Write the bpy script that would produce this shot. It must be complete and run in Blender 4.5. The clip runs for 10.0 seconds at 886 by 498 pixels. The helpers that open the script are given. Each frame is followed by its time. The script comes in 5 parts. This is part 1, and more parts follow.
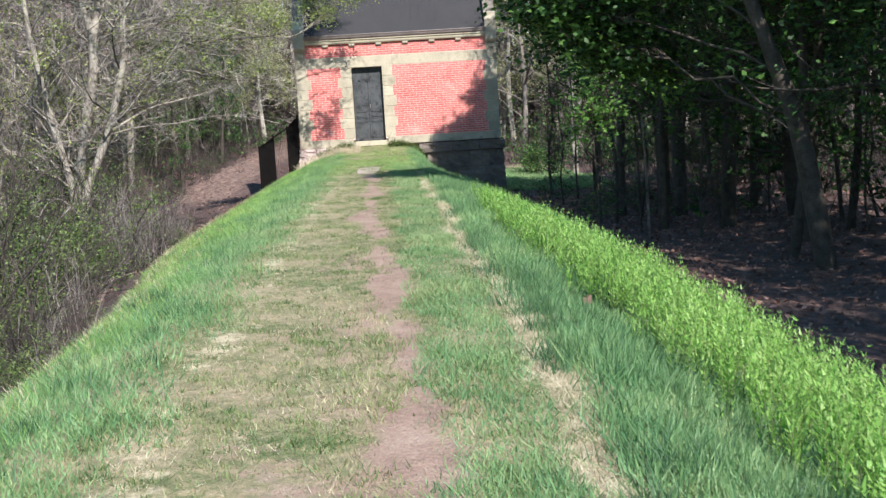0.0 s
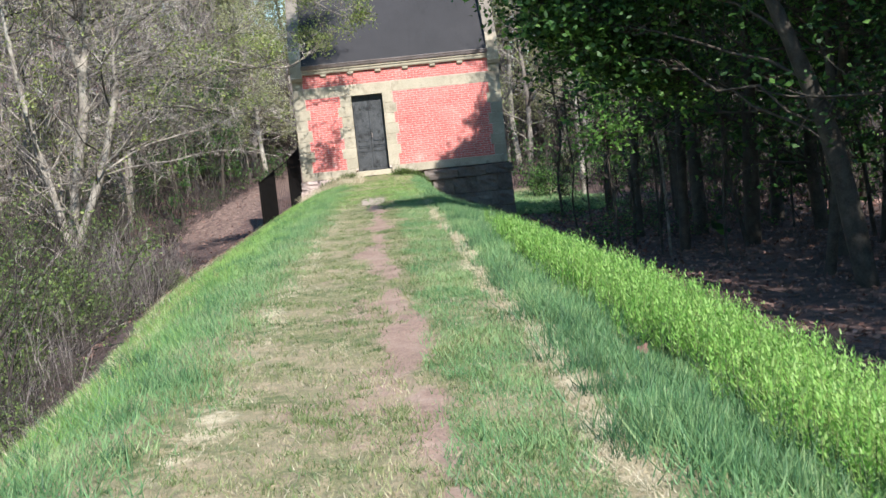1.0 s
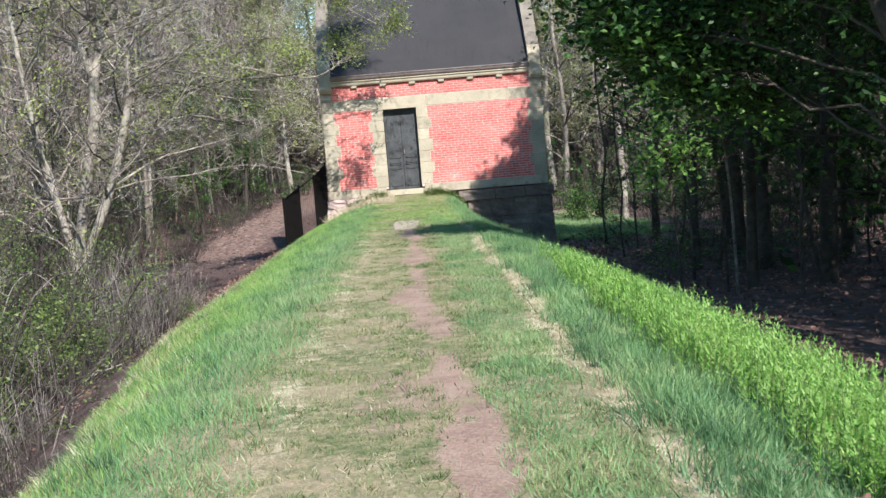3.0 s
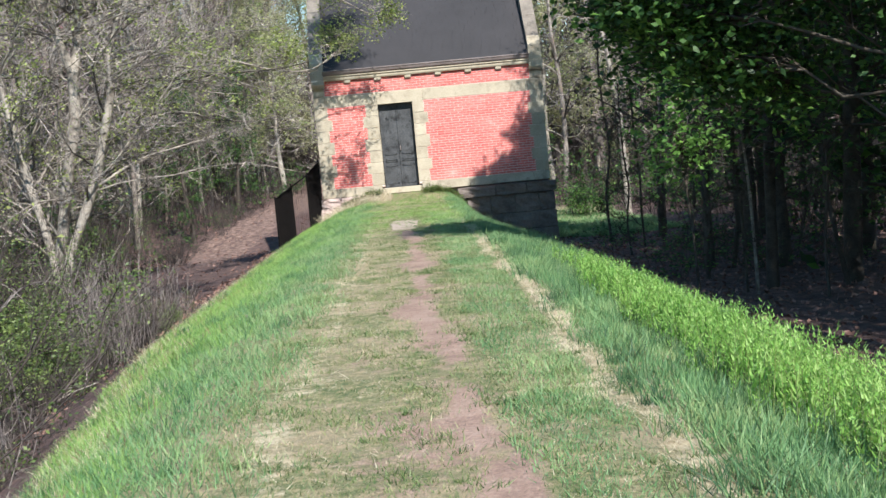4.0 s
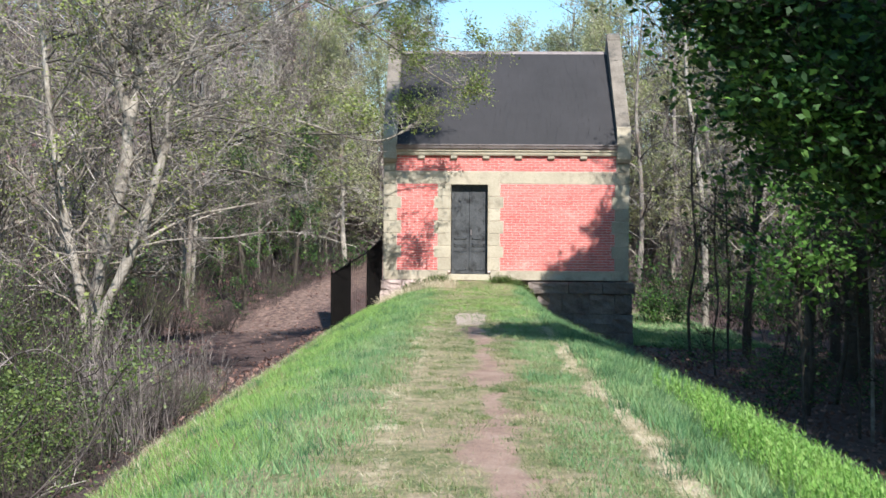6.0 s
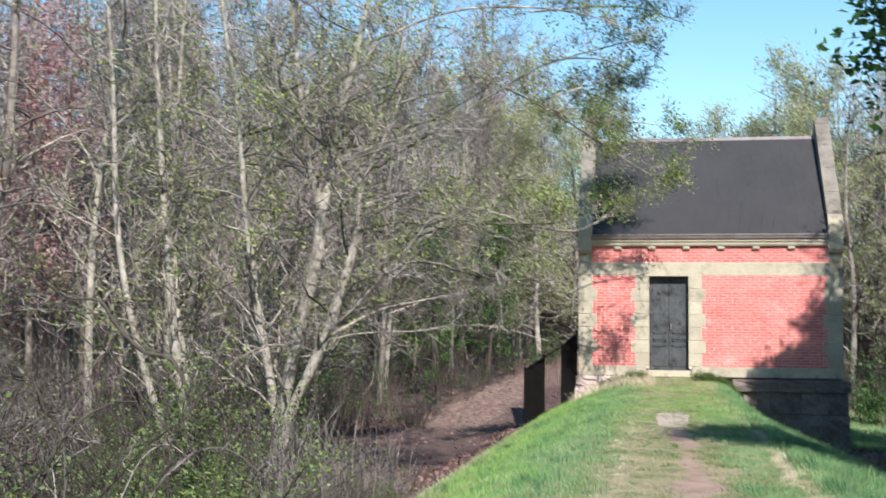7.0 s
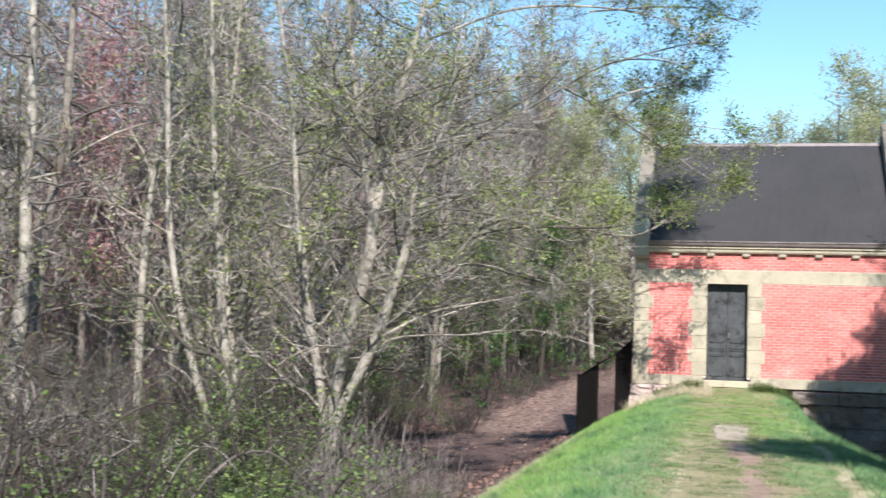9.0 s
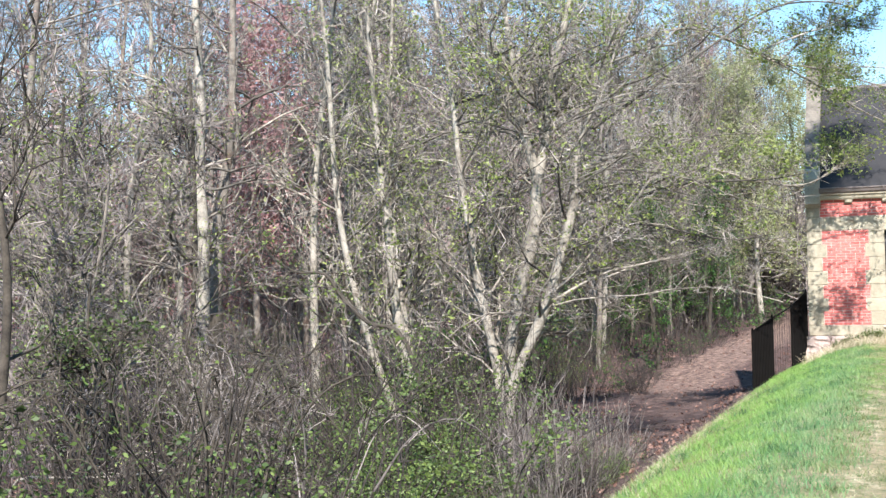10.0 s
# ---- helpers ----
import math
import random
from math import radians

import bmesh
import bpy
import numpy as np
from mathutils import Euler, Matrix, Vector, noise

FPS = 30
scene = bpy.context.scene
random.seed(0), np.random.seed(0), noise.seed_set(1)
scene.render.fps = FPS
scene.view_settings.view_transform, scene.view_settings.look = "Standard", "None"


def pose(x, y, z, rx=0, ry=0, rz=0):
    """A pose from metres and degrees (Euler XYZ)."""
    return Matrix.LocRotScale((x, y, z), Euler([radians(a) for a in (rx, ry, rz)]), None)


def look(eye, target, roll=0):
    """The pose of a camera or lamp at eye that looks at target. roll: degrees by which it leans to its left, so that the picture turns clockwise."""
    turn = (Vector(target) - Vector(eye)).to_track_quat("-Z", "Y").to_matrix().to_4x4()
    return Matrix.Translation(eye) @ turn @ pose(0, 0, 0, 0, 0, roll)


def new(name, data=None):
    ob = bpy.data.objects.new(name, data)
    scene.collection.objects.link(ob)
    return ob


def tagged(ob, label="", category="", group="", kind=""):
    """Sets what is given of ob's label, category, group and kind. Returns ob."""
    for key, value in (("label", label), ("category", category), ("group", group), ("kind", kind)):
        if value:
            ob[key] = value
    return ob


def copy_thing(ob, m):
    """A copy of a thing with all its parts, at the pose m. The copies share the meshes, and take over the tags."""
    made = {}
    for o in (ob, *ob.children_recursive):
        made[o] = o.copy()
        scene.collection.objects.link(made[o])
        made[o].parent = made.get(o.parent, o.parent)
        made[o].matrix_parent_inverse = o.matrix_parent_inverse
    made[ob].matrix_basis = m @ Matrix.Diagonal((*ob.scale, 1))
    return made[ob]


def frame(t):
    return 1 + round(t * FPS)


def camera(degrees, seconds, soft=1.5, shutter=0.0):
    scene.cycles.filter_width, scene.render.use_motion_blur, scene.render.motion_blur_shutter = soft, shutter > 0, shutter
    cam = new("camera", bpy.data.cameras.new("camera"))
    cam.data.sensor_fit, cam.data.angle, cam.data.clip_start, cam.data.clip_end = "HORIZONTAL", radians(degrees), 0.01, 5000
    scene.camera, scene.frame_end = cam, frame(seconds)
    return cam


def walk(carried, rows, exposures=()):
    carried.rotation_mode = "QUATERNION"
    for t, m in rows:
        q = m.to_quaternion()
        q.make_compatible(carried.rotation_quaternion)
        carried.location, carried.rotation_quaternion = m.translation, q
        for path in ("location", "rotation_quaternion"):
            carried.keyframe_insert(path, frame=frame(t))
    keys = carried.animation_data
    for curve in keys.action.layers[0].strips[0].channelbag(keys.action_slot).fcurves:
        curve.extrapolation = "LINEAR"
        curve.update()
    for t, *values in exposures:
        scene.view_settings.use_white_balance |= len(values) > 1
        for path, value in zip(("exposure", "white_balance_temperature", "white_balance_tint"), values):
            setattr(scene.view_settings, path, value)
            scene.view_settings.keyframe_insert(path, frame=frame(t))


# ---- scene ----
cam = camera(40.9, 10.0, soft=1.45, shutter=0.2)
PATH = [
    (0, (0.358, -38.328, 0.821), (0.448, -36.343, 0.59), -3.4),
    (0.5, (0.311, -37.715, 0.823), (0.392, -35.73, 0.599), -2.8),
    (1, (0.321, -37.122, 0.808), (0.404, -35.132, 0.621), -5.9),
    (1.5, (0.256, -36.525, 0.828), (0.313, -34.529, 0.722), -3.8),
    (2, (0.198, -35.944, 0.85), (0.282, -33.951, 0.715), -6.1),
    (2.5, (0.176, -35.359, 0.868), (0.247, -33.366, 0.713), -4.9),
    (2.7, (0.163, -35.121, 0.864), (0.222, -33.128, 0.712), -4.8),
    (3.8, (0.096, -33.749, 0.843), (0.125, -31.756, 0.675), -4.4),
    (4, (0.078, -33.498, 0.847), (0.131, -31.505, 0.686), -5.3),
    (4.5, (0.079, -32.896, 0.833), (0.104, -30.903, 0.672), -9.4),
    (5, (0.049, -32.283, 0.849), (0.056, -30.289, 0.705), -5.5),
    (5.2, (0.015, -32.038, 0.862), (0.049, -30.042, 0.733), -4.9),
    (6.3, (-0.109, -30.833, 0.882), (-0.18, -28.835, 0.929), 1.6),
    (6.5, (-0.124, -30.648, 0.884), (-0.251, -28.654, 0.972), 0.3),
    (7, (-0.142, -30.269, 0.886), (-0.506, -28.308, 1.026), 0.6),
    (7.1, (-0.145, -30.211, 0.887), (-0.534, -28.256, 1.051), 1.3),
    (7.5, (-0.152, -30.05, 0.89), (-0.565, -28.096, 0.996), 0.8),
    (8, (-0.151, -29.939, 0.892), (-0.598, -27.995, 1.046), 3.6),
    (8.5, (-0.164, -29.87, 0.896), (-0.465, -27.898, 1.038), 2.3),
    (9, (-0.218, -29.864, 0.9), (-0.671, -27.921, 1.043), 1.9),
    (9.5, (-0.313, -29.92, 0.903), (-0.995, -28.042, 0.993), -0.8),
    (10, (-0.415, -29.994, 0.905), (-1.116, -28.123, 0.988), -1.0),
]
walk(cam, [(t, look(eye, target, roll)) for t, eye, target, roll in PATH], exposures=((0.0, 0.88), (5.0, 0.84), (8.3, 0.82), (9.2, 0.98), (10.0, 1.18)))

# ---- light ----
SUN_AZ, SUN_EL = radians(160), radians(43)
world = bpy.data.worlds.new("sky")
scene.world = world
world.use_nodes = True
wn, wl = world.node_tree.nodes, world.node_tree.links
sky = wn.new("ShaderNodeTexSky")
sky.sky_type, sky.sun_disc = "NISHITA", False
sky.sun_elevation, sky.sun_rotation = SUN_EL, SUN_AZ
sky.air_density, sky.dust_density, sky.ozone_density = 1.0, 0.0, 1.6
tint = wn.new("ShaderNodeHueSaturation")
tint.inputs["Hue"].default_value, tint.inputs["Saturation"].default_value = 0.488, 1.15
wl.new(sky.outputs[0], tint.inputs["Color"])
wl.new(tint.outputs[0], wn["Background"].inputs[0])
wn["Background"].inputs[1].default_value = 0.122
sun = new("sun", bpy.data.lights.new("sun", "SUN"))
sun.data.energy, sun.data.angle, sun.data.color = 4.8, radians(0.53), (1.0, 0.965, 0.91)
toward_sun = Vector((math.sin(SUN_AZ) * math.cos(SUN_EL), math.cos(SUN_AZ) * math.cos(SUN_EL), math.sin(SUN_EL)))
sun.matrix_world = look(toward_sun * 60, (0, 0, 0))


# ---- materials ----
def nodes_of(name):
    m = bpy.data.materials.new(name)
    m.use_nodes = True
    nt = m.node_tree
    return m, nt.nodes, nt.links, nt.nodes["Principled BSDF"]


def noise_node(n, l, pos, scale, detail=4, rough=0.6):
    t = n.new("ShaderNodeTexNoise")
    t.inputs["Scale"].default_value, t.inputs["Detail"].default_value, t.inputs["Roughness"].default_value = scale, detail, rough
    l.new(pos, t.inputs["Vector"])
    return t.outputs["Fac"]


def ramp_node(n, l, fac, stops):
    r = n.new("ShaderNodeValToRGB")
    e = r.color_ramp.elements
    while len(e) < len(stops):
        e.new(0.5)
    for k, (p, c) in zip(e, stops):
        k.position = p
        k.color = (*c, 1) if len(c) == 3 else c
    l.new(fac, r.inputs[0])
    return r.outputs[0]


def mix_node(n, l, fac, a, b, mode="MIX"):
    x = n.new("ShaderNodeMix")
    x.data_type, x.blend_type = "RGBA", mode
    for sock, v in ((x.inputs[0], fac), (x.inputs[6], a), (x.inputs[7], b)):
        if isinstance(v, (int, float)):
            sock.default_value = v
        elif isinstance(v, tuple):
            sock.default_value = (*v, 1)
        else:
            l.new(v, sock)
    return x.outputs[2]


def math_node(n, l, op, a, b=0.0, c=0.0):
    x = n.new("ShaderNodeMath")
    x.operation = op
    x.use_clamp = False
    for sock, v in zip(x.inputs, (a, b, c)):
        if isinstance(v, (int, float)):
            sock.default_value = v
        else:
            l.new(v, sock)
    return x.outputs[0]


def surface(name, dark, light, rough=0.85, coarse=1.5, fine=40.0, bump=0.3, depth=0.01, metallic=0.0, spread=0.0, stain=None, stain_scale=0.7, stain_from=0.55):
    """A solid surface: two noises between two colours, optional stains, a little change from piece to piece."""
    m, n, l, p = nodes_of(name)
    geo = n.new("ShaderNodeNewGeometry")
    pos = geo.outputs["Position"]
    a, b = noise_node(n, l, pos, coarse, 5), noise_node(n, l, pos, fine, 3)
    f = math_node(n, l, "ADD", math_node(n, l, "MULTIPLY", a, 0.6), math_node(n, l, "MULTIPLY", b, 0.4))
    col = ramp_node(n, l, f, [(0.34, dark), (0.66, light)])
    if stain:
        s = noise_node(n, l, pos, stain_scale, 6, 0.7)
        col = mix_node(n, l, ramp_node(n, l, s, [(stain_from, (0, 0, 0)), (stain_from + 0.13, (1, 1, 1))]), col, stain)
    if spread:
        info = n.new("ShaderNodeObjectInfo")
        r = math_node(n, l, "FRACT", math_node(n, l, "ADD", info.outputs["Random"], geo.outputs["Random Per Island"]))
        hsv = n.new("ShaderNodeHueSaturation")
        l.new(math_node(n, l, "MULTIPLY_ADD", r, 2 * spread, 1 - spread), hsv.inputs["Value"])
        l.new(col, hsv.inputs["Color"])
        col = hsv.outputs[0]
    l.new(col, p.inputs["Base Color"])
    p.inputs["Roughness"].default_value, p.inputs["Metallic"].default_value = rough, metallic
    bp = n.new("ShaderNodeBump")
    bp.inputs["Strength"].default_value, bp.inputs["Distance"].default_value = bump, depth
    l.new(f, bp.inputs["Height"])
    l.new(bp.outputs[0], p.inputs["Normal"])
    return m


def leafy(name, stops, thin=0.35, patch=0.6, rough=0.55, area=0.35):
    """Leaves and blades: colour by leaf and by patch, with light shining through."""
    m, n, l, p = nodes_of(name)
    geo = n.new("ShaderNodeNewGeometry")
    f = noise_node(n, l, geo.outputs["Position"], patch, 3)
    r = geo.outputs["Random Per Island"]
    f = ramp_node(n, l, f, [(0.3, (0, 0, 0)), (0.7, (1, 1, 1))])
    mixf = math_node(n, l, "ADD", math_node(n, l, "MULTIPLY", r, 1 - area), math_node(n, l, "MULTIPLY", f, area))
    k = len(stops) - 1
    col = ramp_node(n, l, mixf, [(0.12 + 0.74 * i / k, c) for i, c in enumerate(stops)])
    l.new(col, p.inputs["Base Color"])
    p.inputs["Roughness"].default_value = rough
    t = n.new("ShaderNodeBsdfTranslucent")
    l.new(col, t.inputs[0])
    mx = n.new("ShaderNodeMixShader")
    mx.inputs[0].default_value = thin
    l.new(p.outputs[0], mx.inputs[1])
    l.new(t.outputs[0], mx.inputs[2])
    l.new(mx.outputs[0], n["Material Output"].inputs[0])
    return m


def ground_material():
    """Forest litter, worn earth, straw and turf, by the zones stored on the sheet."""
    m, n, l, p = nodes_of("earth")
    geo = n.new("ShaderNodeNewGeometry")
    pos = geo.outputs["Position"]
    att = n.new("ShaderNodeAttribute")
    att.attribute_name = "zone"
    sep = n.new("ShaderNodeSeparateColor")
    l.new(att.outputs["Color"], sep.inputs[0])
    big, mid, fine, rag = noise_node(n, l, pos, 0.5, 5), noise_node(n, l, pos, 4.0, 5), noise_node(n, l, pos, 45.0, 4, 0.7), noise_node(n, l, pos, 6.0, 8, 0.75)
    speck = math_node(n, l, "ADD", math_node(n, l, "MULTIPLY", mid, 0.5), math_node(n, l, "MULTIPLY", fine, 0.5))
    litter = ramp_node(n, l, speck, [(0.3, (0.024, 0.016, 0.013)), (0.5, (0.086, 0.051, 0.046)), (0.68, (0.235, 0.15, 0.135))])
    clump = math_node(n, l, "ADD", math_node(n, l, "MULTIPLY", noise_node(n, l, pos, 13.0, 6, 0.7), 0.6), math_node(n, l, "MULTIPLY", noise_node(n, l, pos, 70.0, 3, 0.7), 0.4))
    turf = ramp_node(n, l, clump, [(0.36, (0.05, 0.085, 0.028)), (0.48, (0.15, 0.165, 0.07)), (0.57, (0.30, 0.25, 0.14)), (0.67, (0.50, 0.395, 0.275))])
    earth = ramp_node(n, l, speck, [(0.3, (0.165, 0.105, 0.083)), (0.5, (0.325, 0.215, 0.17)), (0.72, (0.48, 0.36, 0.29))])
    straw = ramp_node(n, l, speck, [(0.3, (0.27, 0.21, 0.13)), (0.5, (0.48, 0.40, 0.27)), (0.7, (0.66, 0.58, 0.44))])

    def edge(channel, noise_fac, width):
        v = math_node(n, l, "ADD", channel, math_node(n, l, "MULTIPLY_ADD", noise_fac, width, -0.5 * width))
        return ramp_node(n, l, v, [(0.35, (0, 0, 0)), (0.68, (1, 1, 1))])

    turf = mix_node(n, l, ramp_node(n, l, noise_node(n, l, pos, 1.7, 5, 0.65), [(0.42, (0, 0, 0)), (0.6, (1, 1, 1))]), turf, mix_node(n, l, 0.4, turf, (0.46, 0.33, 0.25)))
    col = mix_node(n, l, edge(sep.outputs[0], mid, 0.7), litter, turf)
    col = mix_node(n, l, edge(sep.outputs[2], rag, 2.4), col, straw)
    col = mix_node(n, l, edge(sep.outputs[1], rag, 1.9), col, earth)
    l.new(col, p.inputs["Base Color"])
    p.inputs["Roughness"].default_value = 0.95
    bp = n.new("ShaderNodeBump")
    bp.inputs["Strength"].default_value, bp.inputs["Distance"].default_value = 0.8, 0.05
    l.new(clump, bp.inputs["Height"])
    l.new(bp.outputs[0], p.inputs["Normal"])
    return m


EARTH = ground_material()
BRICK = surface("red_brick", (0.52, 0.115, 0.105), (0.75, 0.235, 0.21), 0.85, 1.2, 60, 0.35, 0.004, spread=0.16, stain=(0.76, 0.40, 0.36), stain_scale=2.2, stain_from=0.58)
MORTAR = surface("mortar", (0.60, 0.47, 0.43), (0.80, 0.67, 0.62), 0.95, 3, 70, 0.4, 0.004)
STONE = surface("buff_sandstone", (0.33, 0.285, 0.215), (0.52, 0.465, 0.365), 0.9, 1.6, 35, 0.35, 0.006, spread=0.08, stain=(0.24, 0.205, 0.155), stain_scale=1.4, stain_from=0.54)
COPING = surface("weathered_coping_stone", (0.11, 0.095, 0.08), (0.27, 0.235, 0.20), 0.95, 2.2, 28, 0.5, 0.01, spread=0.08, stain=(0.08, 0.074, 0.066), stain_scale=2.5, stain_from=0.56)
GRANITE = surface("rough_foundation_granite", (0.34, 0.25, 0.23), (0.66, 0.53, 0.49), 0.95, 4, 30, 0.8, 0.03, spread=0.14, stain=(0.20, 0.16, 0.15), stain_scale=2.0)
DARKSTONE = surface("weathered_plinth_stone", (0.10, 0.078, 0.068), (0.24, 0.20, 0.18), 0.95, 3, 25, 0.8, 0.03, spread=0.12, stain=(0.09, 0.085, 0.08), stain_scale=1.5)
SLATE = surface("dark_roof_slate", (0.027, 0.026, 0.029), (0.038, 0.036, 0.040), 0.9, 0.9, 22, 0.15, 0.003, spread=0.03)
LEAD = surface("grey_metal_gutter", (0.16, 0.13, 0.125), (0.30, 0.26, 0.255), 0.55, 3, 40, 0.2, 0.004, metallic=0.3)
IRON = surface("black_painted_iron_door", (0.026, 0.028, 0.032), (0.095, 0.10, 0.108), 0.55, 2.2, 30, 0.3, 0.004, stain=(0.010, 0.010, 0.012), stain_scale=3.0, stain_from=0.50)
BLACK = surface("black_coated_steel", (0.004, 0.0036, 0.0036), (0.008, 0.007, 0.007), 0.85, 4, 60, 0.1, 0.002)
BLACK.node_tree.nodes["Principled BSDF"].inputs["Specular IOR Level"].default_value = 0.12
PALE_STONE = surface("pale_concrete_slab", (0.31, 0.24, 0.205), (0.43, 0.35, 0.305), 0.95, 5, 50, 0.5, 0.01, stain=(0.2, 0.17, 0.10), stain_scale=4)
BARK = surface("grey_bark", (0.10, 0.083, 0.072), (0.34, 0.30, 0.26), 0.95, 5, 45, 0.8, 0.02, spread=0.1, stain=(0.13, 0.09, 0.07), stain_scale=1.4, stain_from=0.5)
# dark patches are bark blotches and also painted shade for the stems' dark sides
PALE_BARK = surface("pale_smooth_bark", (0.17, 0.148, 0.126), (0.47, 0.425, 0.365), 0.9, 4, 35, 0.6, 0.015, spread=0.06, stain=(0.105, 0.083, 0.067), stain_scale=2.4, stain_from=0.54)
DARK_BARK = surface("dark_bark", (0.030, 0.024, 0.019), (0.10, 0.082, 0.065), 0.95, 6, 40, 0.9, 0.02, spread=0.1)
# wide spread: some limbs coloured as sunlit, others as shaded
LIMB = surface("lit_and_dim_limb_bark", (0.045, 0.036, 0.030), (0.38, 0.335, 0.285), 0.9, 1.5, 12, 0.3, 0.01, spread=0.75)
# TWIG darkened for the dim wood; the next and PALE_TWIG hold sunlight in their colour
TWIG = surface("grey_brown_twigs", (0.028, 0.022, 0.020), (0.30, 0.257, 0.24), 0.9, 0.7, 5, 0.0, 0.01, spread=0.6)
LIT_TWIG = surface("sunlit_grey_twigs", (0.05, 0.041, 0.037), (0.44, 0.39, 0.355), 0.85, 0.9, 7, 0.0, 0.01, spread=0.7)
# brown canes taken near black, with the thicket's inner shade in the colour
CANE = surface("shade_dark_dry_canes", (0.012, 0.009, 0.008), (0.085, 0.066, 0.060), 0.9, 0.7, 6, 0.0, 0.01, spread=0.5)
# pink of buds, made paler to hold distant sunlight and haze
PINK_TWIG = surface("sun_paled_pink_twigs", (0.14, 0.112, 0.112), (0.42, 0.355, 0.355), 0.9, 0.3, 6, 0.0, 0.01, spread=0.4, stain=(0.32, 0.16, 0.16), stain_scale=0.15, stain_from=0.52)
PALE_TWIG = surface("sunlit_pale_twigs", (0.18, 0.15, 0.135), (0.52, 0.47, 0.42), 0.9, 0.5, 6, 0.0, 0.01, spread=0.35)
SPRING = leafy("young_spring_leaves", [(0.10, 0.15, 0.035), (0.20, 0.27, 0.065), (0.34, 0.41, 0.115), (0.48, 0.53, 0.20)], 0.5, 0.5)
PALE_LEAF = leafy("pale_budding_leaves", [(0.25, 0.27, 0.11), (0.37, 0.40, 0.18), (0.47, 0.48, 0.27), (0.54, 0.53, 0.37)], 0.5, 0.3)
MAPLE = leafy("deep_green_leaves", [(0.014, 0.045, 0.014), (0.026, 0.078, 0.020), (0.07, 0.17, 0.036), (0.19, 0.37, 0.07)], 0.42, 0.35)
SHRUB = leafy("shrub_leaves", [(0.035, 0.062, 0.018), (0.065, 0.105, 0.028), (0.115, 0.17, 0.044), (0.19, 0.25, 0.07)], 0.22, 0.8)
FRESH = leafy("fresh_bright_leaves", [(0.07, 0.18, 0.03), (0.12, 0.27, 0.05), (0.18, 0.36, 0.075), (0.26, 0.45, 0.12)], 0.45, 0.6)
BUD = leafy("red_maple_buds", [(0.34, 0.16, 0.16), (0.50, 0.27, 0.265), (0.60, 0.40, 0.39)], 0.5, 0.3)
TURF = leafy("mown_turf", [(0.065, 0.125, 0.045), (0.14, 0.20, 0.075), (0.27, 0.285, 0.135), (0.50, 0.44, 0.29)], 0.25, 1.7, area=0.62)
LUSH = leafy("lush_bank_grass", [(0.095, 0.215, 0.048), (0.175, 0.34, 0.078), (0.255, 0.425, 0.11), (0.35, 0.47, 0.155)], 0.3, 1.3, area=0.5)
BLUEGRASS = leafy("cool_green_grass", [(0.075, 0.185, 0.08), (0.13, 0.275, 0.115), (0.21, 0.355, 0.145), (0.36, 0.45, 0.21)], 0.3, 1.4, area=0.5)
DARKGRASS = leafy("dark_tuft_grass", [(0.03, 0.085, 0.04), (0.055, 0.14, 0.062), (0.10, 0.20, 0.085), (0.17, 0.27, 0.12)], 0.3, 1.6, area=0.4)
NETTLE = leafy("bright_green_weeds", [(0.13, 0.31, 0.055), (0.225, 0.45, 0.09), (0.32, 0.54, 0.13), (0.44, 0.63, 0.21)], 0.5, 0.9)
TUFT = leafy("turf_tuft_grass", [(0.05, 0.10, 0.032), (0.11, 0.175, 0.058), (0.19, 0.25, 0.09), (0.33, 0.34, 0.17)], 0.3, 1.6, area=0.5)
DRY = leafy("dry_straw", [(0.34, 0.28, 0.19), (0.51, 0.44, 0.31), (0.65, 0.58, 0.44)], 0.15, 1.5)
SEED = leafy("brown_seed_heads", [(0.12, 0.075, 0.045), (0.22, 0.15, 0.09), (0.34, 0.25, 0.16)], 0.1, 1.0, 0.8)
LITTER = leafy("fallen_leaves", [(0.08, 0.036, 0.028), (0.20, 0.105, 0.085), (0.36, 0.22, 0.18)], 0.1, 1.0, 0.8)


# ---- mesh helpers ----
def fast_mesh(name, verts, faces, material):
    """A mesh from arrays of corners and of faces with equal corner counts."""
    verts, faces = np.asarray(verts, np.float32), np.asarray(faces, np.int32)
    me = bpy.data.meshes.new(name)
    k = faces.shape[1]
    me.vertices.add(len(verts))
    me.vertices.foreach_set("co", verts.ravel())
    me.loops.add(faces.size)
    me.loops.foreach_set("vertex_index", faces.ravel())
    me.polygons.add(len(faces))
    me.polygons.foreach_set("loop_start", np.arange(0, faces.size, k, dtype=np.int32))
    me.update(calc_edges=True)
    me.materials.append(material)
    return me


def part(name, bm, material, parent, label=""):
    me = bpy.data.meshes.new(name)
    bm.to_mesh(me)
    bm.free()
    me.materials.append(material)
    ob = new(name, me)
    ob.parent = parent
    return tagged(ob, label)


def box_bm(x0, x1, y0, y1, z0, z1, bevel=0.0, bm=None):
    bm = bm or bmesh.new()
    made = bmesh.ops.create_cube(bm, size=1.0)["verts"]
    for v in made:
        v.co = Vector(((x0 + x1) / 2 + v.co.x * (x1 - x0), (y0 + y1) / 2 + v.co.y * (y1 - y0), (z0 + z1) / 2 + v.co.z * (z1 - z0)))
    if bevel:
        edges = list({e for v in made for e in v.link_edges})
        bmesh.ops.bevel(bm, geom=edges, offset=bevel, segments=1, affect="EDGES")
    return bm


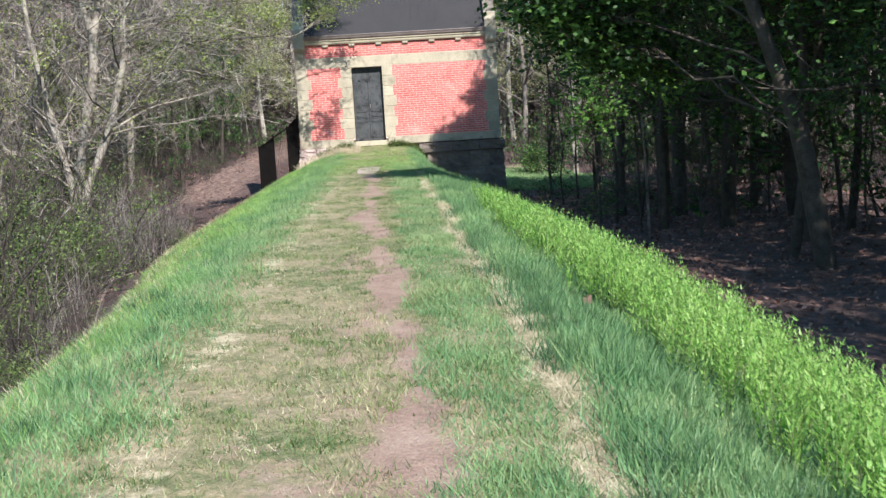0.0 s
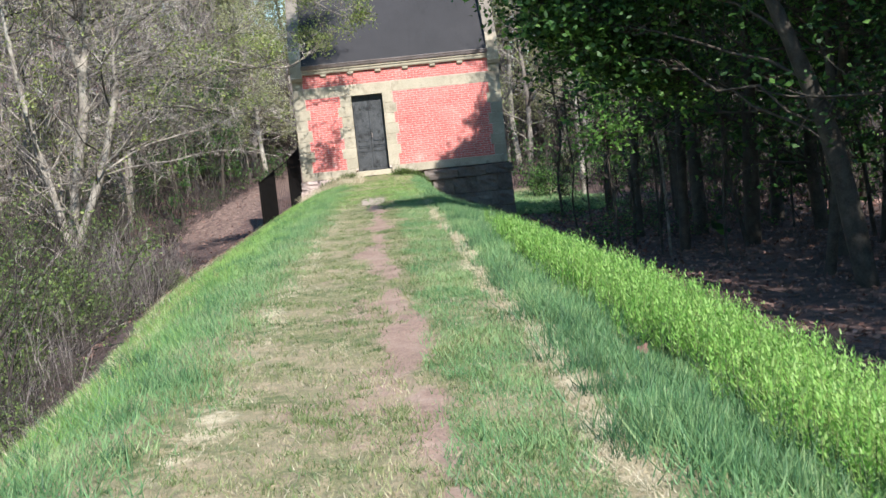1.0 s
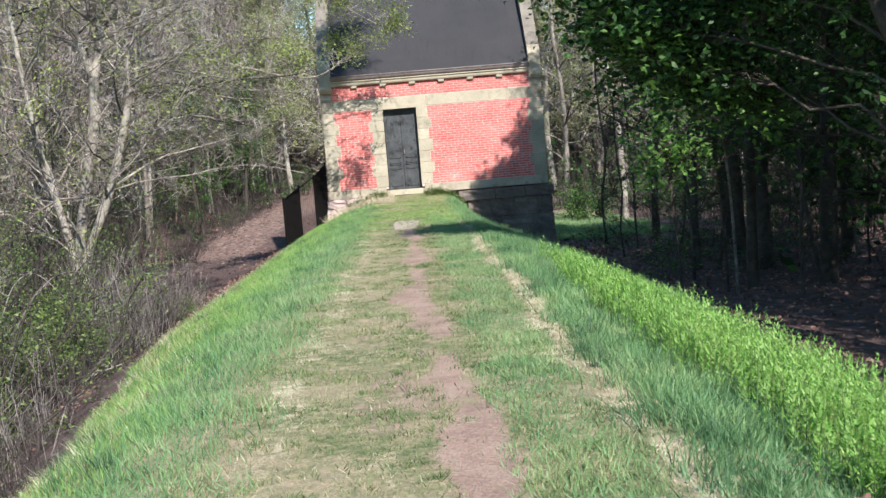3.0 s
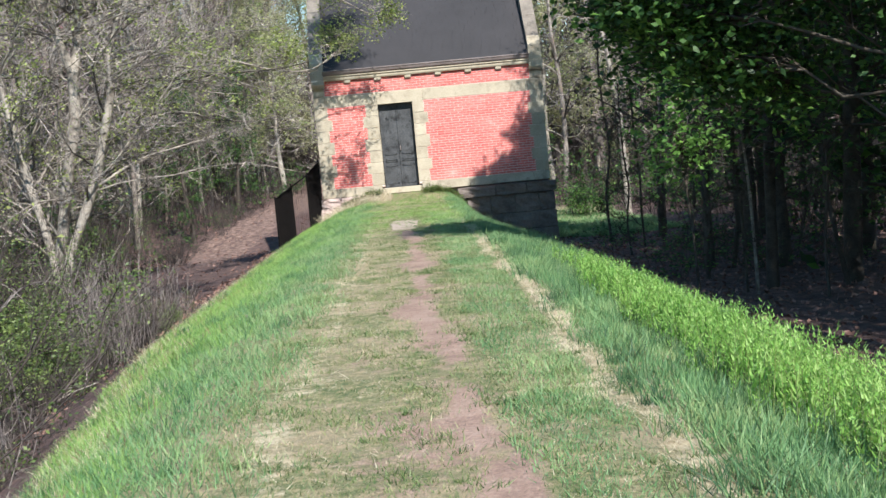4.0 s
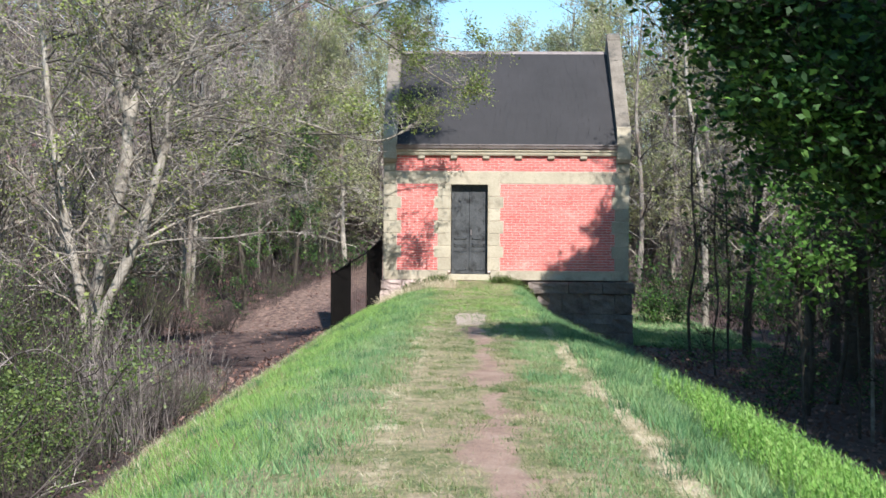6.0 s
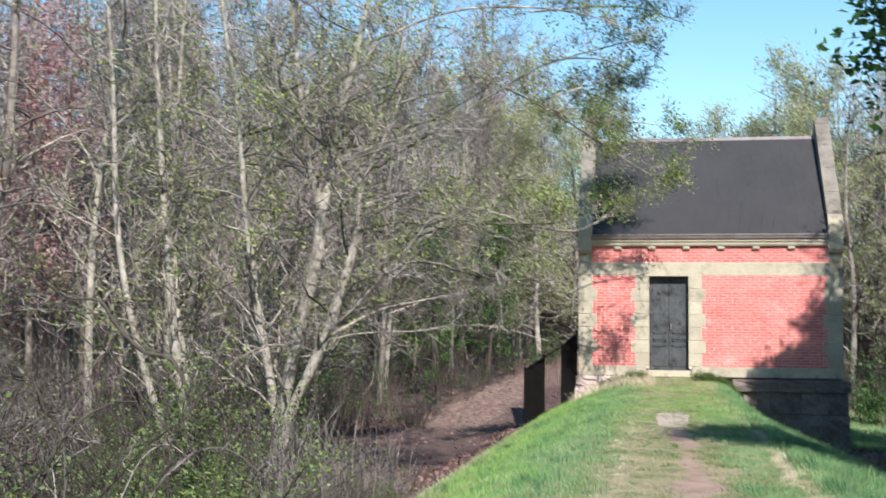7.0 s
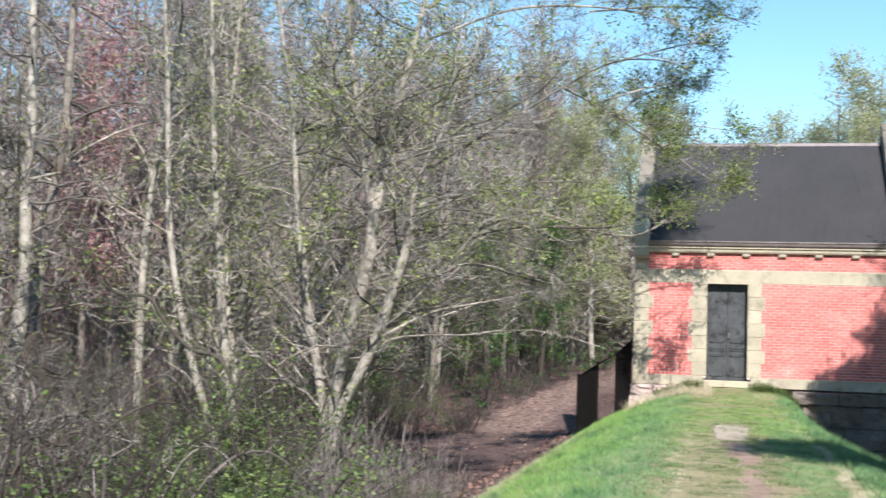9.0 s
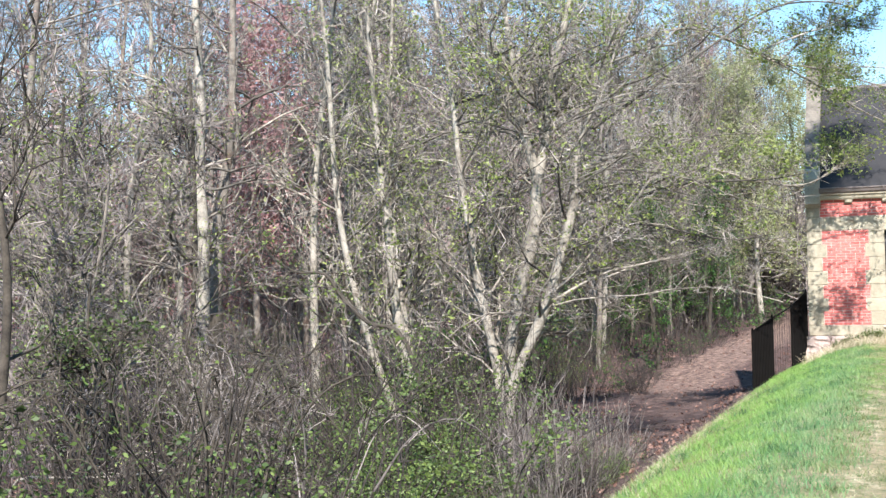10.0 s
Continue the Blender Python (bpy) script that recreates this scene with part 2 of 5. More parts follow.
def prism_bm(profile, x0, x1, bm=None):
    """A prism along x over a profile of (y, z) corners."""
    bm = bm or bmesh.new()
    a = [bm.verts.new((x0, y, z)) for y, z in profile]
    b = [bm.verts.new((x1, y, z)) for y, z in profile]
    k = len(profile)
    bm.faces.new(a[::-1])
    bm.faces.new(b)
    for i in range(k):
        bm.faces.new((a[i], a[(i + 1) % k], b[(i + 1) % k], b[i]))
    bmesh.ops.recalc_face_normals(bm, faces=bm.faces[:])
    return bm


def rough_block(rng, x0, x1, y0, y1, z0, z1, jag=0.025, cuts=3):
    """A quarry-faced stone: subdivided, bulged and uneven."""
    bm = box_bm(x0, x1, y0, y1, z0, z1)
    bmesh.ops.subdivide_edges(bm, edges=bm.edges[:], cuts=cuts, use_grid_fill=True)
    c = Vector(((x0 + x1) / 2, (y0 + y1) / 2, (z0 + z1) / 2))
    half = Vector(((x1 - x0) / 2, (y1 - y0) / 2, (z1 - z0) / 2))
    for v in bm.verts:
        d = v.co - c
        q = max(abs(d.x / half.x) * abs(d.z / half.z), 0.0)
        if d.y < -0.9 * half.y:
            v.co.y -= (1 - q) * 0.05 * rng.random() + jag * rng.random()
        v.co += Vector((rng.uniform(-1, 1), rng.uniform(-1, 1), rng.uniform(-1, 1))) * jag * 0.35
    return bm


# ---- ground ----
def step(a, b, v):
    t = np.clip((v - a) / (b - a), 0, 1)
    return t * t * (3 - 2 * t)


def waves(x, y, s):
    """Smooth unevenness without repeats that show."""
    return (np.sin(x * 1.7 * s + 1.3 * np.sin(y * 0.9 * s)) + np.sin(y * 1.3 * s + 1.7 * np.sin(x * 0.7 * s + 2.0)) + np.sin((x + y) * 2.9 * s + 0.5)) / 3


BANK_X = [-9, -6, -4.5, -3.4, -2.5, -1.8, -0.9, 1.35, 2.0, 3.0, 4.4, 6.0, 12]
BANK_Z = [-2.05, -1.98, -1.82, -1.32, -0.84, -0.57, -0.42, -0.42, -0.62, -1.15, -1.78, -2.0, -2.1]


def trail_x(y):
    return np.interp(y, [-14, -8, 0, 7, 12, 16, 20, 30, 60], [-5.4, -5.3, -6.0, -6.9, -6.5, -5.6, -4.9, -3.2, 1.0])


def height(x, y):
    x, y = np.asarray(x, float), np.asarray(y, float)
    west = step(3.0, -1.0, x)
    low = -2.0 + 0.062 * np.clip(y - 13, 0, 60) * (1 - west) + (0.10 * np.clip(y - 8, 0, 22) + 0.05 * np.clip(y - 30, 0, 43)) * west + 0.05 * np.clip(-x - 26, 0, 60) + 0.03 * np.clip(x - 20, 0, 60)
    bearing = np.degrees(np.arctan2(x, y + 31))
    hill = np.maximum(step(-7, -15, bearing) * (1 - 0.85 * step(-25, -35, bearing)), step(5, 13, bearing))
    low = low + 0.30 * np.clip(np.hypot(x, y + 20) - 58, 0, 60) * hill
    low = low + 0.10 * waves(x, y, 0.5) * step(4, 7, np.abs(x))
    shift = (0.45 * step(-16, -9, y) + 0.55 * step(-9, -1, y)) * step(0.95 + 0.3 * step(-6, -2, y), 1.9 + 0.25 * step(-6, -2, y), x)
    steep = 0.5 * (1 - step(-29, -20, y)) * np.clip(-1.3 - x, 0, 9)
    bank = np.interp(x + shift - steep, BANK_X, BANK_Z)
    e = 1 - step(0.6, 5.0, y)
    z = low + (np.maximum(bank, low) - low) * e
    z = z + (0.15 * step(-5.5, -0.3, y) + 0.09 * step(-2.2, -0.2, y)) * step(-2.2, -0.9, x) * (1 - step(0.9, 1.7, x)) * e
    z = z + 0.016 * waves(x, y, 2.3) + 0.002 * waves(x, y, 5.3)
    return z


def grass_edge(y):
    """Where the bank grass gives way to the thicket."""
    return np.interp(y, [-36, -31, -27, -24, -18, -12, 0], [-1.9, -2.0, -2.35, -2.85, -3.35, -3.5, -3.3]) + 0.12 * np.sin(y * 2.1) + 0.06 * np.sin(y * 5.3)


def path_x(y):
    return np.interp(y, [-40, -34, -27.5, -23.5, -18, -12], [0.60, 0.47, 0.28, 0.10, 0.15, 0.02]) + 0.04 * np.sin(y * 1.9) + 0.025 * np.sin(y * 4.3)


def path_mask(x, y):
    w = 0.088 + 0.05 * np.sin(y * 1.25 + 0.8) + 0.04 * np.sin(y * 3.1) + 0.025 * np.sin(y * 7.3)
    w = np.maximum(w, 0.03)
    return (1 - step(w * 0.4, w * 1.8, np.abs(x - path_x(y)))) * (1 - step(-13.0, -12.0, y))


def strip_mask(x, y):
    b = 1 - step(0.02, 0.13, np.abs(x - 1.08 - 0.05 * np.sin(y * 0.8 + 1) - 0.03 * np.sin(y * 3.7)))
    return b * np.clip(0.8 + 0.4 * waves(x * 3, y * 3, 1.2), 0, 1) * (1 - step(-15, -8, y))


def straw_mask(x, y):
    a = 0.55 * (1 - step(0.04, 0.22, np.abs(x + 0.62 + 0.06 * np.sin(y * 1.1))))
    c = 0.30 * (1 - step(0.1, 0.5, np.abs(x + 0.15))) + 0.25 * (1 - step(0.1, 0.3, np.abs(x - 0.7)))
    fade = 1 - step(-16, -6, y)
    patches = 0.76 + 0.5 * waves(x * 2.2, y * 1.6, 1.7)
    return np.clip(np.maximum(strip_mask(x, y), np.maximum(a, c * 0.9) * patches * fade), 0, 1)


def grown_spacing(start, stop, first, factor):
    out, v, s = [], start, first
    while v < stop:
        v += s
        s *= factor
        out.append(v)
    return out


gx = sorted([-v for v in grown_spacing(7, 400, 0.4, 1.28)]) + list(np.arange(-7, 7.01, 0.14)) + grown_spacing(7, 400, 0.4, 1.28)
gy = sorted([-v for v in grown_spacing(44, 400, 0.5, 1.3)]) + list(np.arange(-44, 8.01, 0.24)) + grown_spacing(8, 500, 0.4, 1.17)
GX, GY = np.meshgrid(gx, gy)
ncol = len(gx)
gv = np.stack([GX.ravel(), GY.ravel(), height(GX, GY).ravel()], 1)
ii, jj = np.meshgrid(np.arange(len(gy) - 1), np.arange(ncol - 1), indexing="ij")
q0 = (ii * ncol + jj).ravel()
ground_mesh = fast_mesh("ground", gv, np.stack([q0, q0 + 1, q0 + ncol + 1, q0 + ncol], 1), EARTH)
X, Y = gv[:, 0], gv[:, 1]
lawn_right = step(4.2, 4.8, X) * (1 - step(7.6, 8.8, X)) * step(1.0, 2.5, Y) * (1 - step(14, 17, Y))
dirt = (1 - step(0.35, 1.15, np.hypot((X + 1.45) / 1.1, (Y + 0.9) / 1.1)))
turf_zone = np.maximum(step(-0.15, 0.35, X - grass_edge(Y)) * (1 - step(3.3, 4.2, X)) * (1 - step(0.5, 2.0, Y)), lawn_right)
# earth paler past y=-1 for sunlight there; nearer, dark litter stands for shade
lit_trail_zone = (1 - step(0.9, 1.9, np.abs(X - trail_x(Y)))) * (0.12 * step(-12, -6, Y) + 0.33 * step(-1, 5, Y))
worn = 0.6 * (1 - step(0.15, 0.75, np.abs(X - 0.05))) * np.clip(0.6 + 0.9 * waves(X * 2.1, Y * 1.3, 1.3), 0, 1) * (1 - step(-20, -12, Y))
zone = np.stack([turf_zone, np.maximum(np.maximum(path_mask(X, Y), dirt), np.maximum(lit_trail_zone, worn)), straw_mask(X, Y), np.ones_like(X)], 1).astype(np.float32)
layer = ground_mesh.color_attributes.new("zone", "FLOAT_COLOR", "POINT")
layer.data.foreach_set("color", zone.ravel())
ground_mesh.polygons.foreach_set("use_smooth", np.ones(len(ground_mesh.polygons), dtype=bool))
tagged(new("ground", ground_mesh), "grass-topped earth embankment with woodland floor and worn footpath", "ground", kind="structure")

# ---- gatehouse ----
rng = random.Random(4)
house = tagged(new("gatehouse"), "small red brick gatehouse with buff stone trim and dark slate roof", "building")
XL, XR, ZEAVE, YR, ZR = -2.25, 4.17, 3.13, 2.4, 6.2
DEPTH = 2 * YR

core = box_bm(XL + 0.06, XR - 0.06, 0.30, DEPTH - 0.02, -2.4, ZEAVE + 0.2)
walls = part("wall", core, MORTAR, house)
lower = box_bm(XL + 0.03, XR - 0.03, 0.15, DEPTH, -2.4, -0.14)
part("foundation", lower, DARKSTONE, house, "dark rough stone foundation")

# brick panels: mortar bed, then one brick at a time
COURSE, BL = 0.0687, 0.215
ROW = 0.3236
Z0 = 0.10


def panel_edges(z, left, right, tooth_l, tooth_r):
    """The panel is wider on the odd rows of the toothed stones beside it."""
    odd = int((Z0 + 7 * ROW - z) / ROW) % 2 == 1
    return (left + (tooth_l if odd else 0), right - (tooth_r if odd else 0))


brick_mesh = bpy.data.meshes.new("brick")
bb = box_bm(-0.5, 0.5, -0.5, 0.5, -0.5, 0.5)
bb.to_mesh(brick_mesh)
bb.free()
brick_mesh.materials.append(BRICK)
loose_bricks = bmesh.new()
all_bricks = []


def lay(left, right, z_low, z_high, tooth_l, tooth_r, singly):
    n = int(round((z_high - z_low) / COURSE))
    for c in range(n):
        z = z_low + (c + 0.5) * COURSE
        a, b = panel_edges(z, left, right, tooth_l, tooth_r)
        x = a - (BL / 2 if c % 2 else 0)
        while x < b - 0.02:
            x0, x1 = max(x, a), min(x + BL, b)
            if x1 - x0 > 0.035:
                all_bricks.append((singly, (x0 + x1) / 2, z, x1 - x0 - 0.014, COURSE - 0.0145))
            x += BL


lay(0.80, 3.80, Z0, Z0 + 33 * COURSE, 0.09, 0.08, True)
lay(-1.90, -0.83, Z0, Z0 + 33 * COURSE, 0.11, 0.09, False)
lay(-1.93, 3.83, 2.70, 2.70 + 6 * COURSE, 0, 0, False)
bed = part("brick_panel", box_bm(-2.0, 3.9, 0.006, 0.295, 0.05, 3.16), MORTAR, house, "red brick panel in pale mortar")
single = 0
for one, bx, bz, bw, bh in all_bricks:
    by = 0.046 + rng.uniform(-0.0012, 0.0012)
    if one and single < 300 and 0.55 < bz < 2.2:
        single += 1
        ob = new("brick", brick_mesh)
        ob.parent = bed
        ob.matrix_basis = Matrix.Translation((bx, by, bz)) @ Matrix.Diagonal((bw, 0.1, bh, 1))
    else:
        box_bm(bx - bw / 2, bx + bw / 2, by - 0.05, by + 0.05, bz - bh / 2, bz + bh / 2, bm=loose_bricks)
tagged(part("bricks", loose_bricks, BRICK, house), kind="stuff")

# toothed corner stones and door surround, row by row
for k in range(7):
    z1 = Z0 + 7 * ROW - k * ROW
    z0 = z1 - ROW
    odd = k % 2 == 1
    for name, x0, x1, y0 in (
        ("quoin", XL, -1.90 + (0.11 if odd else 0), -0.012),
        ("jamb_stone", -0.83 - (0.09 if odd else 0), -0.48, -0.008),
        ("jamb_stone", 0.48, 0.80 + (0.09 if odd else 0), -0.008),
        ("quoin", 3.80 - (0.08 if odd else 0), XR, -0.012),
    ):
        part(name, box_bm(x0, x1 - 0.003, y0 + rng.uniform(-0.003, 0.003), 0.298, z0 + 0.004, z1 - 0.002, 0.006), STONE, house)
for x0, x1, z0, z1, y0, name in (
    (XL, -1.92, 2.371, 2.69, -0.012, "quoin"), (-1.915, -0.62, 2.371, 2.69, -0.006, "string_stone"), (-0.615, 0.78, 2.345, 2.69, -0.010, "lintel"),
    (0.785, 3.73, 2.371, 2.69, -0.006, "string_stone"), (3.735, XR, 2.371, 2.69, -0.012, "quoin"),
    (XL, -1.94, 2.694, 3.12, -0.012, "quoin"), (3.84, XR, 2.694, 2.93, -0.012, "quoin"),
    (XL, -0.56, -0.15, 0.094, -0.02, "base_stone"), (0.56, 1.9, -0.15, 0.094, -0.02, "base_stone"), (1.905, 3.72, -0.15, 0.094, -0.02, "base_stone"), (3.725, XR, -0.15, 0.094, -0.02, "base_stone"),
    (-0.555, 0.555, -0.16, -0.004, -0.07, "door_sill"),
):
    part(name, box_bm(x0, x1, y0, 0.297, z0, z1, 0.008), STONE, house)

# cornice, small brackets, gutter
part("cornice", prism_bm([(0.16, 3.10), (-0.075, 3.105), (-0.095, 3.14), (-0.10, 3.20), (-0.13, 3.215), (-0.13, 3.25), (0.16, 3.25)], -1.93, 3.86), STONE, house)
for k in range(6):
    bx = -1.35 + 0.847 * k
    part("bracket", prism_bm([(0.02, 3.005), (-0.05, 3.012), (-0.072, 3.04), (-0.074, 3.098), (0.02, 3.098)], bx, bx + 0.17), STONE, house)
gut = prism_bm([(0.0, 3.253), (-0.14, 3.253), (-0.17, 3.285), (-0.185, 3.34), (-0.205, 3.36), (-0.205, 3.39), (-0.18, 3.39), (-0.16, 3.35), (-0.10, 3.33), (0.0, 3.40)], -1.93, 3.85)
gutter = part("gutter", gut, LEAD, house, "grey metal gutter under the roof edge")
for k in range(7):
    gxx = -1.2 + 0.72 * k
    part("gutter_strap", box_bm(gxx, gxx + 0.025, -0.21, -0.17, 3.32, 3.40, 0.003), LEAD, gutter)

# roof in overlapping courses, ridge cap
slope = Vector((0, YR + 0.20, ZR - 3.36)).normalized()
up = Vector((0, -slope.z, slope.y))
run = math.hypot(YR + 0.20, ZR - 3.36)
roof = part("roof", prism_bm([(-0.17, 3.34), (YR, ZR - 0.03), (DEPTH + 0.17, 3.34), (DEPTH + 0.1, 3.2), (-0.1, 3.2)], -1.92, 3.84), SLATE, house, "steep dark slate roof")
course = run / 22
slate_rows = bmesh.new()
for k in range(22):
    x = -1.90
    while x < 3.83:
        w = min(rng.uniform(0.24, 0.32), 3.83 - x)
        lift = 0.005 + rng.uniform(0, 0.002)
        o = Vector((0, -0.20, 3.36)) + slope * (k * course)
        pts = [o + up * (lift + 0.003), o + up * lift * 0.2, o + slope * (course * 1.15) + up * 0.003, o + slope * (course * 1.15) + up * 0.010]
        prism_bm([(p.y, p.z) for p in pts], x, x + w - 0.004, slate_rows)
        x += w
tagged(part("slate_covering", slate_rows, SLATE, house), kind="stuff")
part("ridge_cap", prism_bm([(YR - 0.08, ZR - 0.07), (YR - 0.02, ZR + 0.015), (YR + 0.02, ZR + 0.015), (YR + 0.08, ZR - 0.07)], -1.92, 3.84), LEAD, house, "grey ridge cap")

# gable walls with stone kneelers, sloping copings and rounded finials
for x0, x1, inner in ((XL, -1.92, 1), (3.84, XR, -1)):
    g = part("gable_wall", prism_bm([(0.05, 2.9), (0.05, 3.5), (YR, ZR + 0.10), (DEPTH - 0.05, 3.5), (DEPTH - 0.05, 2.9)], x0 + 0.03, x1 - 0.03), COPING, house)
    part("kneeler", prism_bm([(0.17, 2.935), (-0.10, 2.935), (-0.155, 3.02), (-0.155, 3.62), (-0.06, 3.84), (0.17, 3.98)], x0 - 0.01, x1 + 0.015), STONE, house, "buff stone kneeler at the foot of the coping")
    s0, s1 = Vector((0, -0.02, 3.80)), Vector((0, YR - 0.12, ZR + 0.34))
    way = (s1 - s0).normalized()
    nrm = Vector((0, -way.z, way.y))
    pieces = 4
    for k in range(pieces):
        a, b = s0 + (s1 - s0) * (k / pieces), s0 + (s1 - s0) * ((k + 1) / pieces) - way * 0.006
        pr = [a - nrm * 0.30, a + nrm * 0.03, b + nrm * 0.03, b - nrm * 0.30]
        part("coping_stone", prism_bm([(p.y, p.z) for p in pr], x0 - 0.012, x1 + 0.012), COPING, house)
        bk = [(2 * YR - p.y, p.z) for p in pr]
        part("coping_stone", prism_bm(bk, x0 - 0.012, x1 + 0.012), COPING, house)
    top = ZR + 0.53
    fin = [(YR - 0.20, ZR - 0.05), (YR - 0.20, top - 0.14), (YR - 0.13, top - 0.04), (YR, top), (YR + 0.13, top - 0.04), (YR + 0.20, top - 0.14), (YR + 0.20, ZR - 0.05)]
    fb = prism_bm(fin, x0 - 0.02, x1 + 0.02)
    bmesh.ops.bevel(fb, geom=fb.edges[:], offset=0.035, segments=2, affect="EDGES")
    part("finial", fb, COPING, house, "weathered round-topped stone finial")

# iron double door in its recess
recess = part("door_recess", box_bm(-0.48, 0.48, 0.255, 0.30, 0.0, 2.345), IRON, house)
bed_cut = bmesh.new()
bed_cut.from_mesh(bed.data)
bmesh.ops.delete(bed_cut, geom=bed_cut.verts[:], context="VERTS")
for x0, x1, z0, z1 in ((-2.0, -0.49, 0.05, 3.16), (0.49, 3.9, 0.05, 3.16), (-0.49, 0.49, 2.36, 3.16)):
    box_bm(x0, x1, 0.006, 0.295, z0, z1, bm=bed_cut)
bed_cut.to_mesh(bed.data)
bed_cut.free()
door = part("door", box_bm(-0.47, 0.47, 0.218, 0.254, 0.0, 2.34), IRON, house, "worn black iron double door, closed")
for sgn in (-1, 1):
    xa, xb = (-0.468, -0.004) if sgn < 0 else (0.004, 0.468)
    leaf = box_bm(xa, xb, 0.185, 0.217, 0.005, 2.335, 0.004)
    for z0, z1 in ((0.10, 0.62), (0.72, 0.80), (0.92, 2.22)):
        pb = 0.07
        for fx0, fx1, fz0, fz1 in ((xa + pb, xb - pb, z0, z0 + 0.03), (xa + pb, xb - pb, z1 - 0.03, z1), (xa + pb, xa + pb + 0.03, z0, z1), (xb - pb - 0.03, xb - pb, z0, z1)):
            box_bm(fx0, fx1, 0.168, 0.184, fz0, fz1, bm=leaf)
    part("door_leaf", leaf, IRON, door)
part("door_handle", box_bm(0.03, 0.06, 0.145, 0.185, 1.02, 1.17, 0.008), LEAD, door, "small grey metal handle")
for hz in (0.35, 1.2, 2.0):
    part("hinge", box_bm(0.44, 0.478, 0.15, 0.184, hz, hz + 0.12, 0.006), IRON, door)

# stone footing on the left, plinth and cap on the right
for z0, z1, cuts in ((-0.42, -0.155, (-2.30, -1.75, -1.2, -0.7)), (-0.80, -0.425, (-2.33, -1.95, -1.35, -0.8)), (-1.3, -0.805, (-2.34, -1.7, -1.1))):
    for a, b in zip(cuts, cuts[1:]):
        part("footing_stone", rough_block(rng, a + 0.008, b - 0.008, -0.10, 0.15, z0 + 0.006, z1 - 0.006, 0.035), GRANITE, house)
plinth = tagged(new("stone_plinth"), "dark rough-faced stone plinth beside the gatehouse steps", "plinth")
for a, b in ((1.52, 2.55), (2.56, 3.42), (3.43, 4.26)):
    part("cap_stone", rough_block(rng, a, b - 0.008, -0.58, -0.03, -0.46, -0.19, 0.02), DARKSTONE, plinth)
for z0, z1, cuts in ((-0.98, -0.47, (1.75, 2.4, 3.1, 3.75, 4.2)), (-1.46, -0.985, (1.9, 2.7, 3.5, 4.22)), (-2.15, -1.465, (1.9, 2.5, 3.3, 4.24))):
    for a, b in zip(cuts, cuts[1:]):
        part("plinth_stone", rough_block(rng, a + 0.006, b - 0.006, -0.50, -0.03, z0, z1 - 0.01, 0.03), DARKSTONE, plinth)

# slab at the end of the footpath
sl = bmesh.new()
bmesh.ops.create_grid(sl, x_segments=6, y_segments=10, size=0.5)
for v in sl.verts:
    ang = math.atan2(v.co.y, v.co.x)
    v.co.x *= 0.50 - 0.10 * (v.co.y / 0.5) ** 2 + 0.04 * math.sin(5 * ang)
    v.co.y *= 3.4 - 0.5 * (v.co.x / 0.3) ** 2 + 0.15 * math.sin(2 * ang + 1)
    v.co += Vector((0.0, -11.3, 0))
    v.co.z = float(height(v.co.x, v.co.y)) + 0.008 + rng.uniform(-0.002, 0.002)
ext = bmesh.ops.extrude_face_region(sl, geom=sl.faces[:])
for v in ext["geom"]:
    if isinstance(v, bmesh.types.BMVert):
        v.co.z -= 0.10
bmesh.ops.recalc_face_normals(sl, faces=sl.faces[:])
slab_mesh = bpy.data.meshes.new("stone_slab")
sl.to_mesh(slab_mesh)
sl.free()
slab_mesh.materials.append(PALE_STONE)
tagged(new("stone_slab", slab_mesh), "pale worn stone slab set in the grass", "slab")

# ---- fence ----
fence = tagged(new("fence"), "black wire mesh fence stepping up to the gatehouse corner", "fence")
F = [Vector((-3.44, -1.42, 0)), Vector((-3.03, -0.95, 0)), Vector((-2.62, -0.50, 0)), Vector((-2.30, -0.06, 0))]
TOPS = [0.0, 0.30, 0.56, 0.90]


def bar_bm(a, b, r, bm=None, sides=6):
    bm = bm or bmesh.new()
    d = b - a
    m = Matrix.Translation((a + b) / 2) @ d.to_track_quat("Z", "Y").to_matrix().to_4x4()
    bmesh.ops.create_cone(bm, cap_ends=True, segments=sides, radius1=r, radius2=r, depth=d.length, matrix=m)
    return bm


for p, z in zip(F, TOPS):
    foot = float(height(p.x, p.y)) - 0.1
    post = part("post", bar_bm(Vector((p.x, p.y, foot)), Vector((p.x, p.y, z + 0.05)), 0.028, sides=10), BLACK, fence)
    part("post_cap", bar_bm(Vector((p.x, p.y, z + 0.05)), Vector((p.x, p.y, z + 0.085)), 0.02, sides=8), BLACK, post)
for k in range(3):
    a, b, za, zb = F[k], F[k + 1], TOPS[k], TOPS[k + 1]
    part("rail", bar_bm(Vector((a.x, a.y, za)), Vector((b.x, b.y, zb)), 0.02), BLACK, fence)
    wire = bmesh.new()
    d = b - a
    length = d.length
    n = int(length / (0.045 if k != 1 else 0.07))
    for i in range(n + 1):
        f = i / n
        q = a + d * f
        z0, z1 = float(height(q.x, q.y)) - 0.02, za + (zb - za) * f
        wide = 0.024 if k != 1 else 0.0035
        bar_bm(Vector((q.x, q.y, z0)), Vector((q.x, q.y, z1)), wide, wire, 4)
        if k == 1 and i < n:
            for s in range(int((z1 - z0) / 0.05)):
                bar_bm(Vector((q.x, q.y, z0 + s * 0.05)), Vector((q.x + d.x / n, q.y + d.y / n, z0 + s * 0.05 + 0.02)), 0.0032, wire, 3)
    tagged(part("wire_mesh" if k == 1 else "slats", wire, BLACK, fence), kind="stuff")


